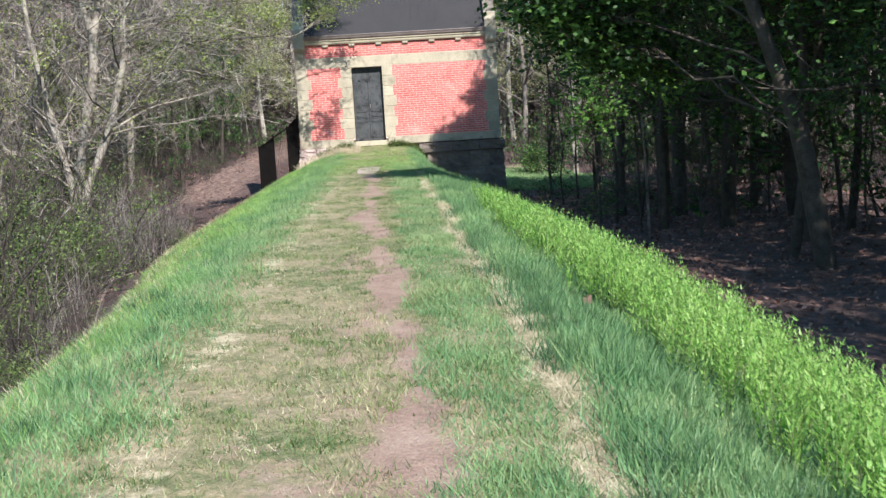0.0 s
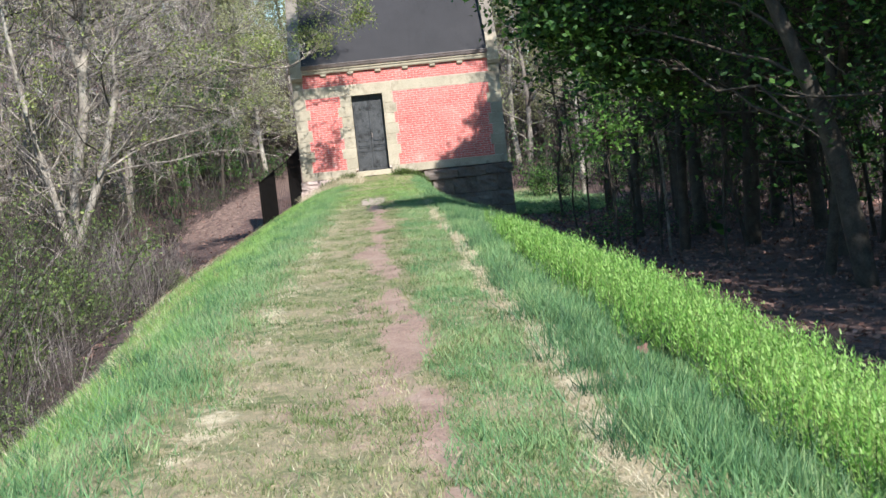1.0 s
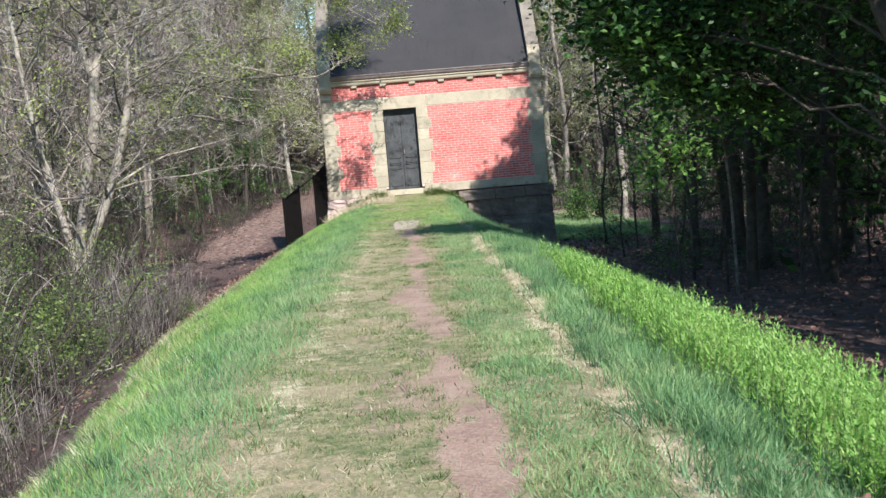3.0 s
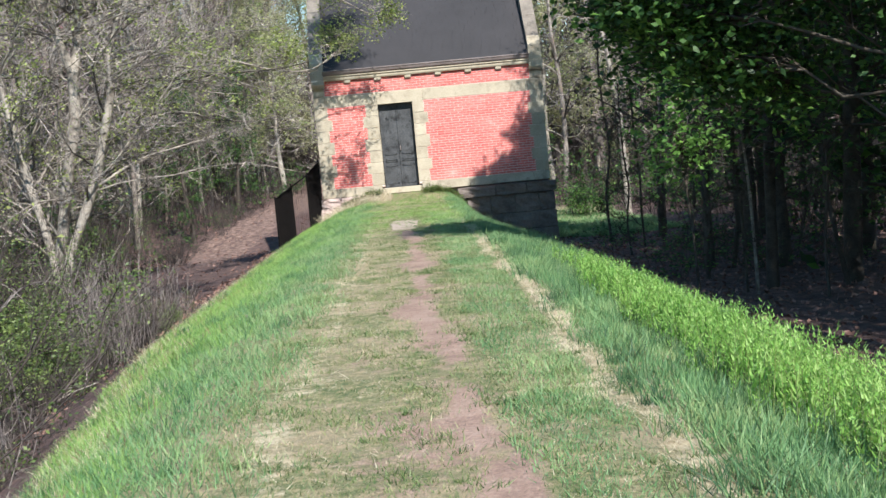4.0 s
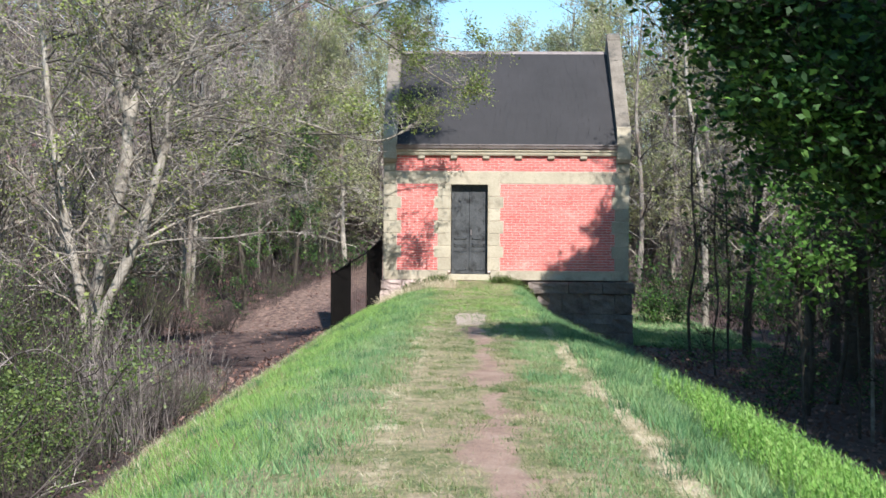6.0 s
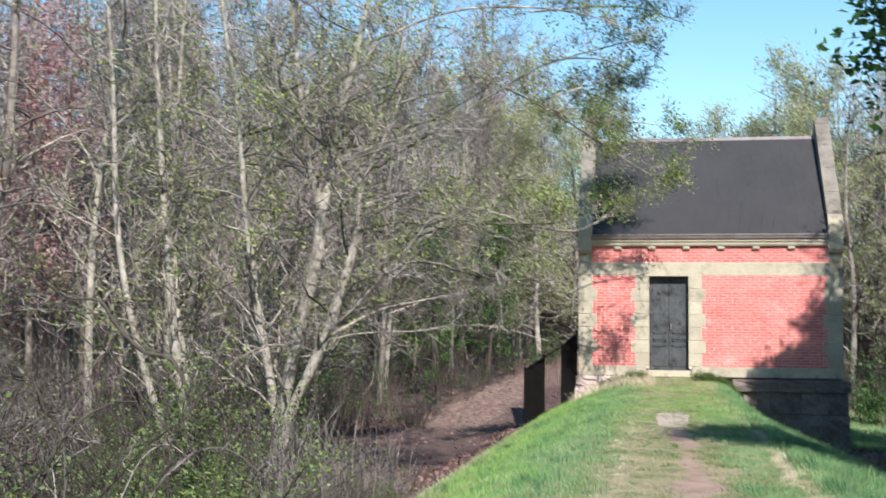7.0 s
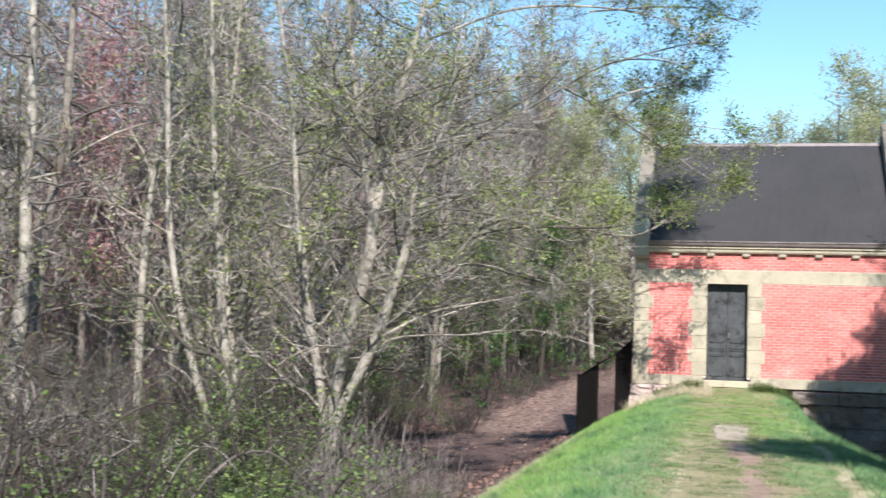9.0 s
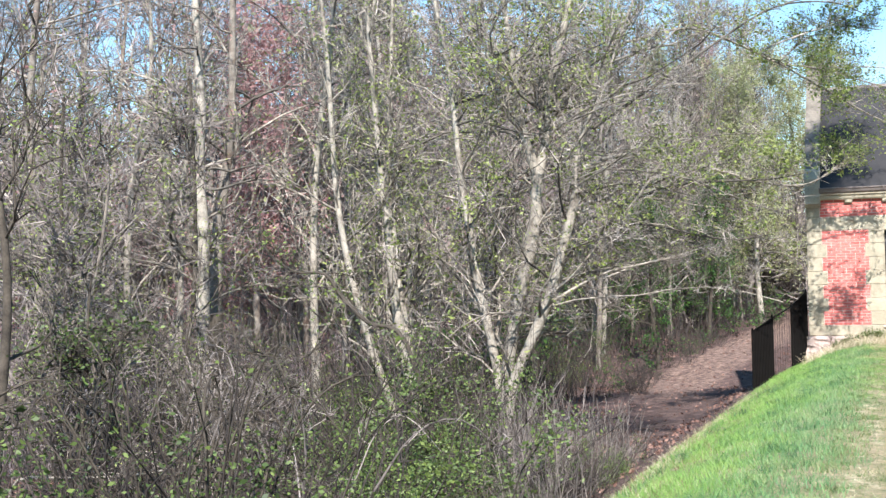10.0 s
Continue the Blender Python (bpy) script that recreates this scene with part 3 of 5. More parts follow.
# ---- trees ----
def smooth_line(pts, per=4):
    pts = [Vector(p) for p in pts]
    ext = [pts[0] * 2 - pts[1]] + pts + [pts[-1] * 2 - pts[-2]]
    out = []
    for i in range(1, len(ext) - 2):
        p0, p1, p2, p3 = ext[i - 1:i + 3]
        for k in range(per):
            t = k / per
            out.append(0.5 * ((2 * p1) + (p2 - p0) * t + (2 * p0 - 5 * p1 + 4 * p2 - p3) * t * t + (3 * p1 - p0 - 3 * p2 + p3) * t ** 3))
    out.append(pts[-1])
    return out


class Wood:
    """Collects tubes, twigs and leaves for one plant."""

    def __init__(self, seed):
        self.rng = np.random.default_rng(seed)
        self.v, self.f, self.n = [], [], 0
        self.stem = None
        self.tw_a, self.tw_b, self.tw_r = [], [], []
        self.tips = []

    def tube(self, pts, radii, sides):
        m = len(pts)
        P = np.array([tuple(p) for p in pts])
        T = np.gradient(P, axis=0)
        T /= np.linalg.norm(T, axis=1, keepdims=True) + 1e-9
        ref = np.array([0.31, 0.87, 0.38]) if abs(T[0][2]) > 0.5 else np.array([0.1, 0.1, 1.0])
        U = np.cross(T, ref)
        U /= np.linalg.norm(U, axis=1, keepdims=True) + 1e-9
        W = np.cross(T, U)
        a = np.arange(sides) * 2 * np.pi / sides
        R = np.asarray(radii)[:, None, None]
        ring = P[:, None, :] + R * (U[:, None, :] * np.cos(a)[None, :, None] + W[:, None, :] * np.sin(a)[None, :, None])
        self.v.append(ring.reshape(-1, 3))
        i, j = np.meshgrid(np.arange(m - 1), np.arange(sides), indexing="ij")
        j2 = (j + 1) % sides
        q = np.stack([i * sides + j, i * sides + j2, (i + 1) * sides + j2, (i + 1) * sides + j], -1).reshape(-1, 4) + self.n
        self.f.append(q)
        self.n += m * sides

    def wander(self, start, way, length, steps, bend=0.22, lift=0.05):
        pts, d = [np.array(start, float)], np.array(way, float)
        d /= np.linalg.norm(d)
        for _ in range(steps):
            d = d + self.rng.normal(0, bend, 3) + np.array([0, 0, lift])
            d /= np.linalg.norm(d)
            pts.append(pts[-1] + d * length / steps)
        return pts

    def twigs_on(self, pts, count, length, radius, leaf_share, spread=0.8):
        P = np.array(pts)
        k = self.rng.random(count) * (len(P) - 1.001)
        i = k.astype(int)
        fr = (k - i)[:, None]
        base = P[i] * (1 - fr) + P[i + 1] * fr
        along = P[i + 1] - P[i]
        along /= np.linalg.norm(along, axis=1, keepdims=True) + 1e-9
        d = along * 0.7 + self.rng.normal(0, spread, (count, 3)) + np.array([0, 0, 0.25])
        d /= np.linalg.norm(d, axis=1, keepdims=True)
        ln = length * self.rng.uniform(0.35, 1.15, count)[:, None]
        tip = base + d * ln
        self.tw_a.append(base), self.tw_b.append(tip), self.tw_r.append(np.full(count, radius))
        keep = self.rng.random(count) < (leaf_share if leaf_share > 0.65 else leaf_share * self.rng.choice([0.1, 0.4, 2.4]))
        self.tips.append(tip[keep])
        mid = base[keep] + (tip - base)[keep] * self.rng.uniform(0.4, 0.9, (int(keep.sum()), 1))
        self.tips.append(mid)

    def branch_out(self, pts, radii, limbs, limb_len, subs, twigs, twig_len, leaf_share, t0=0.3, up=0.35, twig_r=0.004):
        """Limbs on a stem, branches on the limbs, twigs on the branches."""
        P, R = np.array([tuple(p) for p in pts]), np.asarray(radii)
        r = self.rng
        for n in range(limbs):
            t = t0 + (1 - t0) * (n + r.random()) / limbs
            k = min(int(t * (len(P) - 1)), len(P) - 2)
            az = r.uniform(0, 2 * np.pi)
            way = np.array([math.cos(az), math.sin(az), r.uniform(up - 0.25, up + 0.55)])
            ln = limb_len * (1.15 - 0.6 * t) * r.uniform(0.6, 1.2)
            lp = self.wander(P[k], way, ln, 6, 0.26)
            lr = max(min(R[k] * 0.42, 0.010 + 0.010 * ln), 0.007)
            self.tube(lp, np.linspace(lr, lr * 0.25, 7), 4)
            for s in range(subs):
                ks = r.integers(1, 6)
                w2 = np.array(lp[ks + 1 if ks < 6 else 6]) - np.array(lp[ks - 1])
                w2 = w2 / (np.linalg.norm(w2) + 1e-9) + r.normal(0, 0.6, 3) + np.array([0, 0, 0.15])
                sp = self.wander(lp[ks], w2, ln * r.uniform(0.3, 0.6), 3, 0.28)
                self.tube(sp, np.linspace(lr * 0.42, 0.004, 4), 3)
                self.twigs_on(sp, twigs, twig_len, twig_r, leaf_share)
            self.twigs_on(lp[2:], twigs, twig_len, twig_r, leaf_share)

    def leaf_mesh(self, name, material, per_tip, size, scatter):
        tips = np.concatenate(self.tips) if self.tips else np.zeros((0, 3))
        return leaf_cloud(self.rng, name, np.repeat(tips, per_tip, 0), size, scatter, material)

    def limbs_from_here(self):
        """What was drawn so far is the trunk; the rest becomes the limbs."""
        self.stem = (self.v, self.f)
        self.v, self.f, self.n = [], [], 0

    def wood_mesh(self, name, material):
        v, f = self.stem or (self.v, self.f)
        return fast_mesh(name, np.concatenate(v), np.concatenate(f), material)

    def limb_mesh(self, name, material):
        return fast_mesh(name, np.concatenate(self.v), np.concatenate(self.f), material)

    def twig_mesh(self, name, material, fine=False):
        a, b, r = np.concatenate(self.tw_a), np.concatenate(self.tw_b), np.concatenate(self.tw_r)
        return (sliver_mesh if fine else cone_mesh)(self.rng, name, a, b, r, material)


def cone_mesh(r, name, a, b, rad, material):
    """Many thin three-sided cones, each from a to b."""
    n = len(a)
    d = b - a
    d /= np.linalg.norm(d, axis=1, keepdims=True) + 1e-9
    u = np.cross(d, r.normal(0, 1, (n, 3)))
    u /= np.linalg.norm(u, axis=1, keepdims=True) + 1e-9
    w = np.cross(d, u)
    R = np.asarray(rad)[:, None]
    ring = [a + R * (u * math.cos(t) + w * math.sin(t)) for t in (0, 2.094, 4.189)]
    v = np.stack(ring + [b], 1).reshape(-1, 3)
    o = np.arange(n)[:, None] * 4
    f = np.concatenate([o + np.array([0, 1, 3]), o + np.array([1, 2, 3]), o + np.array([2, 0, 3])])
    return fast_mesh(name, v, f, material)


def sliver_mesh(r, name, a, b, rad, material):
    """Very thin twigs, too fine to show their thickness."""
    n = len(a)
    d = b - a
    d /= np.linalg.norm(d, axis=1, keepdims=True) + 1e-9
    u = np.cross(d, r.normal(0, 1, (n, 3)))
    u /= np.linalg.norm(u, axis=1, keepdims=True) + 1e-9
    u *= np.asarray(rad)[:, None]
    v = np.stack([a - u, a + u, b], 1).reshape(-1, 3)
    return fast_mesh(name, v, np.arange(n)[:, None] * 3 + np.array([0, 1, 2]), material)


def leaf_cloud(r, name, at, size, scatter, material):
    n = len(at)
    c = at + r.normal(0, scatter, (n, 3))
    u = r.normal(0, 1, (n, 3))
    u[:, 2] *= 0.5
    u /= np.linalg.norm(u, axis=1, keepdims=True) + 1e-9
    w = np.cross(u, r.normal(0, 1, (n, 3)))
    w /= np.linalg.norm(w, axis=1, keepdims=True) + 1e-9
    s = (size * r.uniform(0.6, 1.3, n))[:, None]
    fold = np.cross(u, w) * s * 0.12
    v = np.stack([c - u * s * 0.5, c - w * s * 0.3 + fold, c + u * s * 0.6, c + w * s * 0.3 + fold], 1).reshape(-1, 3)
    f = np.arange(n)[:, None] * 4 + np.array([0, 1, 2, 3])
    return fast_mesh(name, v, f, material)


def plant(name, wood, bark, twig_mat, leaf_mat, per_tip, leaf_size, scatter, label, category, group="", at=(0, 0, 0), turn=0.0, fine=False):
    root = tagged(new(name), label, category, group)
    root.matrix_basis = Matrix.Translation(at) @ Matrix.Rotation(turn, 4, "Z")
    trunk = new("trunk" if category == "tree" else "cane_clump", wood.wood_mesh("trunk", bark))
    trunk.data.polygons.foreach_set("use_smooth", np.ones(len(trunk.data.polygons), dtype=bool))
    trunk.parent = root
    if category != "tree":
        tagged(trunk, kind="stuff")
    if wood.stem:
        limbs = new("boughwork", wood.limb_mesh("boughwork", DARK_BARK if twig_mat is DARK_BARK else LIMB))
        limbs.parent = root
        tagged(limbs, kind="stuff")
    if wood.tw_a:
        tw = new("branchwork", wood.twig_mesh("branchwork", twig_mat, fine))
        tw.parent = root
        tagged(tw, kind="stuff")
    if leaf_mat and per_tip:
        lv = new("crown" if category == "tree" else "foliage", wood.leaf_mesh("crown", leaf_mat, per_tip, leaf_size, scatter))
        lv.parent = root
        tagged(lv, kind="stuff")
    return root


def explicit_stem(w, pts, r0, r1, sides=9, per=4):
    line = smooth_line(pts, per)
    radii = np.linspace(r0, r1, len(line)) * (1 + w.rng.normal(0, 0.05, len(line)))
    w.tube(line, radii, sides)
    return line, radii


def clump(w, stem, centre, size, limbs, twigs):
    """A dense mass of leaves round one centre, on boughs that leave the stem together and part on the way."""
    c, s = np.array(centre, float), np.array(size, float)
    k = int(np.clip(np.searchsorted([p[2] for p in stem], c[2] - 1.6), 0, len(stem) - 1))
    a = np.array(tuple(stem[k]))
    bough = [a + (c - a) * f + w.rng.normal(0, 0.10, 3) * math.sin(math.pi * f) + np.array([0, 0, 0.2 * math.sin(math.pi * f)]) for f in np.linspace(0, 1, 8)]
    w.tube(bough, np.linspace(0.028, 0.013, 8), 6)
    for _ in range(limbs):
        d = w.rng.normal(0, 1, 3)
        goal = c + d / np.linalg.norm(d) * s * w.rng.random() ** 0.45
        b = bough[w.rng.integers(4, 8)]
        lp = [b + (goal - b) * f + w.rng.normal(0, 0.08, 3) * math.sin(math.pi * f) for f in np.linspace(0, 1, 5)]
        w.tube(lp, np.linspace(0.016, 0.006, 5), 3)
        w.twigs_on(lp[1:], twigs, 0.6, 0.006, 0.95, 1.0)


# many-stemmed tree above the bank
w = Wood(11)
stems = [
    ([(-7.15, -9.0, -2.05), (-7.19, -9.0, -0.91), (-7.32, -9.0, -0.07), (-7.59, -9.0, 1.19), (-7.79, -9.0, 2.47), (-7.89, -9.1, 3.43), (-8.03, -9.1, 4.94), (-8.3, -9.2, 6.6), (-8.5, -9.2, 8.2), (-8.8, -9.3, 11.0)], 0.105, 0.02),
    ([(-7.12, -9.0, -2.05), (-7.10, -9.0, -0.80), (-6.95, -9.0, 0.13), (-6.72, -9.0, 1.17), (-6.48, -9.0, 2.21), (-6.42, -8.95, 3.10)], 0.125, 0.11),
    ([(-6.42, -8.95, 3.05), (-6.53, -9.0, 3.55), (-6.68, -9.0, 4.05), (-6.75, -9.1, 4.9), (-6.95, -9.2, 6.6), (-7.0, -9.2, 8.4), (-7.2, -9.3, 11.2)], 0.095, 0.02),
    ([(-6.42, -8.95, 3.05), (-6.27, -8.9, 3.7), (-6.20, -8.9, 4.3), (-6.05, -8.8, 5.3), (-5.7, -8.6, 7.0), (-5.5, -8.5, 9.0), (-5.4, -8.4, 11.4)], 0.11, 0.02),
    ([(-7.0, -9.3, -2.0), (-6.85, -9.4, -0.77), (-6.40, -9.4, 0.25), (-6.02, -9.4, 1.15), (-5.73, -9.4, 2.16), (-5.57, -9.4, 2.76)], 0.105, 0.08),
    ([(-5.57, -9.4, 2.70), (-5.58, -9.4, 3.27), (-5.36, -9.4, 3.95), (-5.05, -9.3, 4.6), (-4.85, -9.2, 5.3), (-4.3, -9.0, 7.0), (-4.2, -9.0, 8.6), (-4.0, -9.0, 10.8)], 0.034, 0.012),
]
stem_points = []
drawn = [explicit_stem(w, pts, r0, r1) for pts, r0, r1 in stems]
w.limbs_from_here()
for (pts, r0, r1), (line, radii) in zip(stems, drawn):
    top = pts[-1][2]
    stem_points += [np.array(tuple(p)) for p in line if 0.3 < p[2] < 5.6]
    w.branch_out(line, radii, 23 if top > 4 else 9, 2.9, 5, 11, 0.55, 0.46 if top > 4 else 0.15, t0=0.2, up=0.8, twig_r=0.008)
for pts, r0 in (
    ([(-6.07, -9.4, 1.05), (-5.69, -9.4, 1.75), (-5.07, -9.35, 2.12), (-4.45, -9.2, 2.75), (-3.66, -9.0, 3.06), (-2.6, -8.4, 3.3)], 0.05),
    ([(-6.1, -9.4, 0.80), (-5.2, -9.4, 1.26), (-4.49, -9.4, 1.43), (-3.79, -9.3, 1.58), (-3.3, -9.2, 1.75)], 0.032),
    ([(-5.1, -9.4, 2.13), (-4.31, -9.4, 2.13), (-3.40, -9.4, 1.90), (-2.8, -9.3, 1.82), (-2.3, -9.0, 1.9)], 0.03),
    ([(-5.6, -9.2, 2.20), (-4.30, -9.0, 2.72), (-3.59, -9.0, 2.85), (-2.28, -8.9, 2.86), (-1.6, -8.5, 3.0)], 0.035),
    ([(-5.3, -9.2, 3.9), (-4.2, -8.4, 4.8), (-3.2, -7.4, 5.7), (-2.3, -6.5, 6.4), (-1.3, -6.0, 6.5), (-0.6, -5.8, 6.2)], 0.032),
    ([(-5.6, -8.6, 6.4), (-4.2, -7.6, 7.2), (-2.8, -6.6, 7.5), (-1.5, -6.0, 7.4), (-0.4, -5.6, 7.0)], 0.03),
    ([(-5.6, -8.6, 7.0), (-3.8, -7.9, 8.6), (-2.0, -7.0, 9.2), (-0.6, -6.5, 9.3), (0.2, -6.2, 9.1)], 0.04),
    ([(-5.5, -8.5, 8.2), (-3.4, -7.0, 8.9), (-1.8, -5.8, 8.6), (-0.8, -5.2, 8.2), (0.0, -4.8, 7.6)], 0.04),
    ([(-5.5, -8.5, 8.6), (-3.0, -7.6, 10.0), (-1.4, -7.0, 10.5), (-0.5, -6.6, 10.6), (0.3, -6.4, 10.2)], 0.04),
    ([(-4.8, -9.1, 5.4), (-3.8, -7.6, 5.9), (-3.0, -6.0, 5.8), (-2.4, -5.0, 5.6), (-1.6, -4.0, 5.6), (-0.8, -3.2, 5.7), (0.3, -2.8, 5.6)], 0.03),
    ([(-2.4, -5.0, 5.6), (-1.4, -4.3, 5.0), (-0.4, -3.9, 4.4), (0.5, -3.6, 4.2)], 0.02),
    ([(-2.0, -4.5, 5.6), (-1.3, -3.7, 5.5), (-0.5, -3.1, 5.3), (0.5, -2.8, 5.1)], 0.02),
    ([(-2.4, -5.0, 5.6), (-1.9, -3.7, 6.3), (-1.2, -2.7, 6.7), (-0.4, -2.0, 6.7)], 0.022),
    ([(-2.8, -6.6, 7.4), (-1.6, -5.0, 7.9), (-0.6, -4.0, 8.1), (0.3, -3.4, 7.9)], 0.022),
    ([(-2.4, -5.6, 6.6), (-1.4, -4.2, 7.2), (-0.7, -3.4, 7.5), (0.0, -2.9, 7.3)], 0.022),
    ([(-2.6, -6.0, 5.7), (-1.8, -4.4, 6.3), (-1.2, -3.4, 6.6), (-0.6, -2.8, 6.6)], 0.022),
    ([(-3.4, -6.2, 3.3), (-2.6, -5.0, 3.12), (-1.9, -3.9, 3.2), (-1.2, -3.5, 3.7), (-0.7, -3.5, 4.15)], 0.028),
):
    line, radii = explicit_stem(w, pts, r0, 0.008, 6)
    w.branch_out(line, radii, 14, 1.25 if pts[-1][2] < 6.5 else 0.8, 4, 12, 0.36, 0.5 if pts[-1][0] > -1.5 and 3.5 < pts[-1][2] < 6 and pts[-1][1] > -4 else 0.2, t0=0.15, up=0.15)
for _ in range(34):
    b0 = stem_points[w.rng.integers(len(stem_points))]
    sweep = w.wander(b0, np.array([1.0, w.rng.normal(0.1, 0.45), w.rng.uniform(0.05, 0.6)]), w.rng.uniform(2.2, 4.4), 7, 0.12, -0.015)
    radii = np.linspace(w.rng.uniform(0.016, 0.028), 0.005, 8)
    w.tube(sweep, radii, 5)
    w.branch_out(sweep, radii, 7, 0.9, 3, 9, 0.4, 0.06, t0=0.25, up=0.15)
# high bough out of view, its leaves placed to shade the roof
high = [(-5.45, -8.45, 8.8), (-3.6, -7.6, 10.2), (-1.6, -6.8, 10.9), (0.2, -6.2, 10.9)]
line, radii = explicit_stem(w, high, 0.04, 0.014, 6)
for centre, size, limbs in (((0.6, -6.2, 10.2), (0.95, 0.8, 0.7), 40), ((1.0, -5.5, 11.3), (0.85, 0.7, 0.75), 34), ((0.2, -6.4, 9.6), (0.7, 0.6, 0.5), 24)):
    clump(w, line, centre, size, limbs, 27)
w.tube(smooth_line([(-5.5, -9.2, 3.2), (-5.0, -8.3, 3.5), (-4.3, -7.3, 3.5), (-3.4, -6.2, 3.3)]), np.linspace(0.045, 0.028, len(smooth_line([(0, 0, 0)] * 4))), 6)
# unseen leaf clumps added up high to shade the wood behind
for centre, size in (((-8.3, -9.1, 9.0), (1.2, 1.0, 0.9)), ((-6.8, -9.0, 9.6), (1.2, 1.0, 1.0)), ((-5.3, -8.7, 9.2), (1.2, 1.0, 0.9)), ((-4.1, -8.9, 9.4), (1.0, 1.0, 0.9)), ((-7.6, -9.2, 10.6), (1.3, 1.0, 0.8)), ((-5.6, -8.6, 10.8), (1.3, 1.0, 0.8))):
    clump(w, drawn[0][0] if centre[0] < -6.5 else drawn[3][0], centre, size, 22, 20)
w.tips = [t[(t[:, 2] > 2.6 + 0.25 * t[:, 0] * (t[:, 0] < 0)) | (w.rng.random(len(t)) < 0.3)] for t in w.tips]
w.tips = [t[(waves(t[:, 0] * 1.1 + 0.4 * t[:, 1], t[:, 2] * 1.3, 1.1) > -0.12) | (w.rng.random(len(t)) < 0.3)] for t in w.tips]
plant("multi_stem_tree", w, PALE_BARK, LIT_TWIG, SPRING, 4, 0.06, 0.075, "many-stemmed grey tree with sparse young spring leaves", "tree", fine=True)

# pale straight tree and its darker neighbour
w = Wood(12)
line, radii = explicit_stem(w, [(-13.5, -9, -2.1), (-13.54, -9, 1.08), (-13.5, -9, 2.23), (-13.59, -9, 3.63), (-13.54, -9, 4.8), (-13.6, -9, 5.97), (-13.65, -9, 7.16), (-13.7, -9, 11)], 0.15, 0.06)
w.limbs_from_here()
w.branch_out(line, radii, 22, 3.0, 6, 12, 0.5, 0.3, t0=0.2)
plant("pale_tree", w, PALE_BARK, TWIG, BUD, 1, 0.05, 0.06, "straight pale-barked tree, almost bare", "tree", fine=True)
w = Wood(13)
line, radii = explicit_stem(w, [(-13.9, -8, -2.1), (-13.85, -8, 0.5), (-13.78, -8, 2.29), (-13.55, -8, 3.73), (-13.40, -8, 4.93), (-13.35, -8, 7.35), (-13.2, -8, 11)], 0.17, 0.05)
w.limbs_from_here()
w.branch_out(line, radii, 22, 3.0, 6, 12, 0.5, 0.3, t0=0.2)
plant("dark_tree", w, BARK, TWIG, BUD, 1, 0.05, 0.06, "rough grey-brown tree with bare twigs", "tree", fine=True)
w = Wood(14)
clump_stems = []
for pts, r0 in (
    ([(-8.85, -9, -2.05), (-8.89, -9, -1.36), (-9.26, -9, 0.79), (-9.41, -9, 2.31), (-9.55, -9, 3.41), (-9.67, -9, 5.07), (-9.77, -9, 6.41), (-9.9, -9, 9), (-10.1, -9, 11.6)], 0.11),
    ([(-8.95, -8.6, -2.05), (-8.99, -8.6, -1.4), (-9.2, -8.6, 0.13), (-9.42, -8.6, 1.67), (-9.51, -8.6, 3.12), (-9.49, -8.6, 4.57), (-9.3, -8.6, 8.5), (-9.0, -8.6, 11.2)], 0.10),
    ([(-9.1, -8.8, -2.05), (-9.8, -9.2, 0.3), (-10.3, -9.3, 2.6), (-10.5, -9.3, 5.5), (-10.8, -9.3, 8.5), (-11.2, -9.3, 11.0)], 0.085),
):
    clump_stems.append(explicit_stem(w, pts, r0, 0.02))
w.limbs_from_here()
for line, radii in clump_stems:
    w.branch_out(line, radii, 24, 2.4, 6, 8, 0.5, 0.45, t0=0.15, up=0.8, twig_r=0.008)
# further unseen clumps up here, also added for shade
for centre, size in (((-9.9, -9.0, 9.2), (1.2, 1.0, 1.0)), ((-10.8, -9.2, 9.4), (1.1, 1.0, 0.9)), ((-9.2, -8.7, 10.2), (1.2, 1.0, 0.8))):
    clump(w, clump_stems[0][0], centre, size, 22, 20)
plant("multi_stem_tree", w, PALE_BARK, LIT_TWIG, SPRING, 2, 0.064, 0.05, "clump of pale slender stems with young leaves", "tree", fine=True)
w = Wood(15)
line, radii = explicit_stem(w, [(-6.9, -12.8, -2.05), (-7.4, -13, 0.2), (-8.06, -13, 0.55), (-8.54, -13, 1.0), (-8.79, -13, 1.32), (-9.34, -13, 1.38), (-9.85, -13, 1.76), (-9.95, -13, 2.3)], 0.04, 0.014, 7)
w.branch_out(line, radii, 10, 1.0, 4, 8, 0.35, 0.4, t0=0.4)
plant("leaning_sapling", w, DARK_BARK, CANE, SHRUB, 1, 0.06, 0.05, "dark crooked leaning sapling with few leaves", "tree")


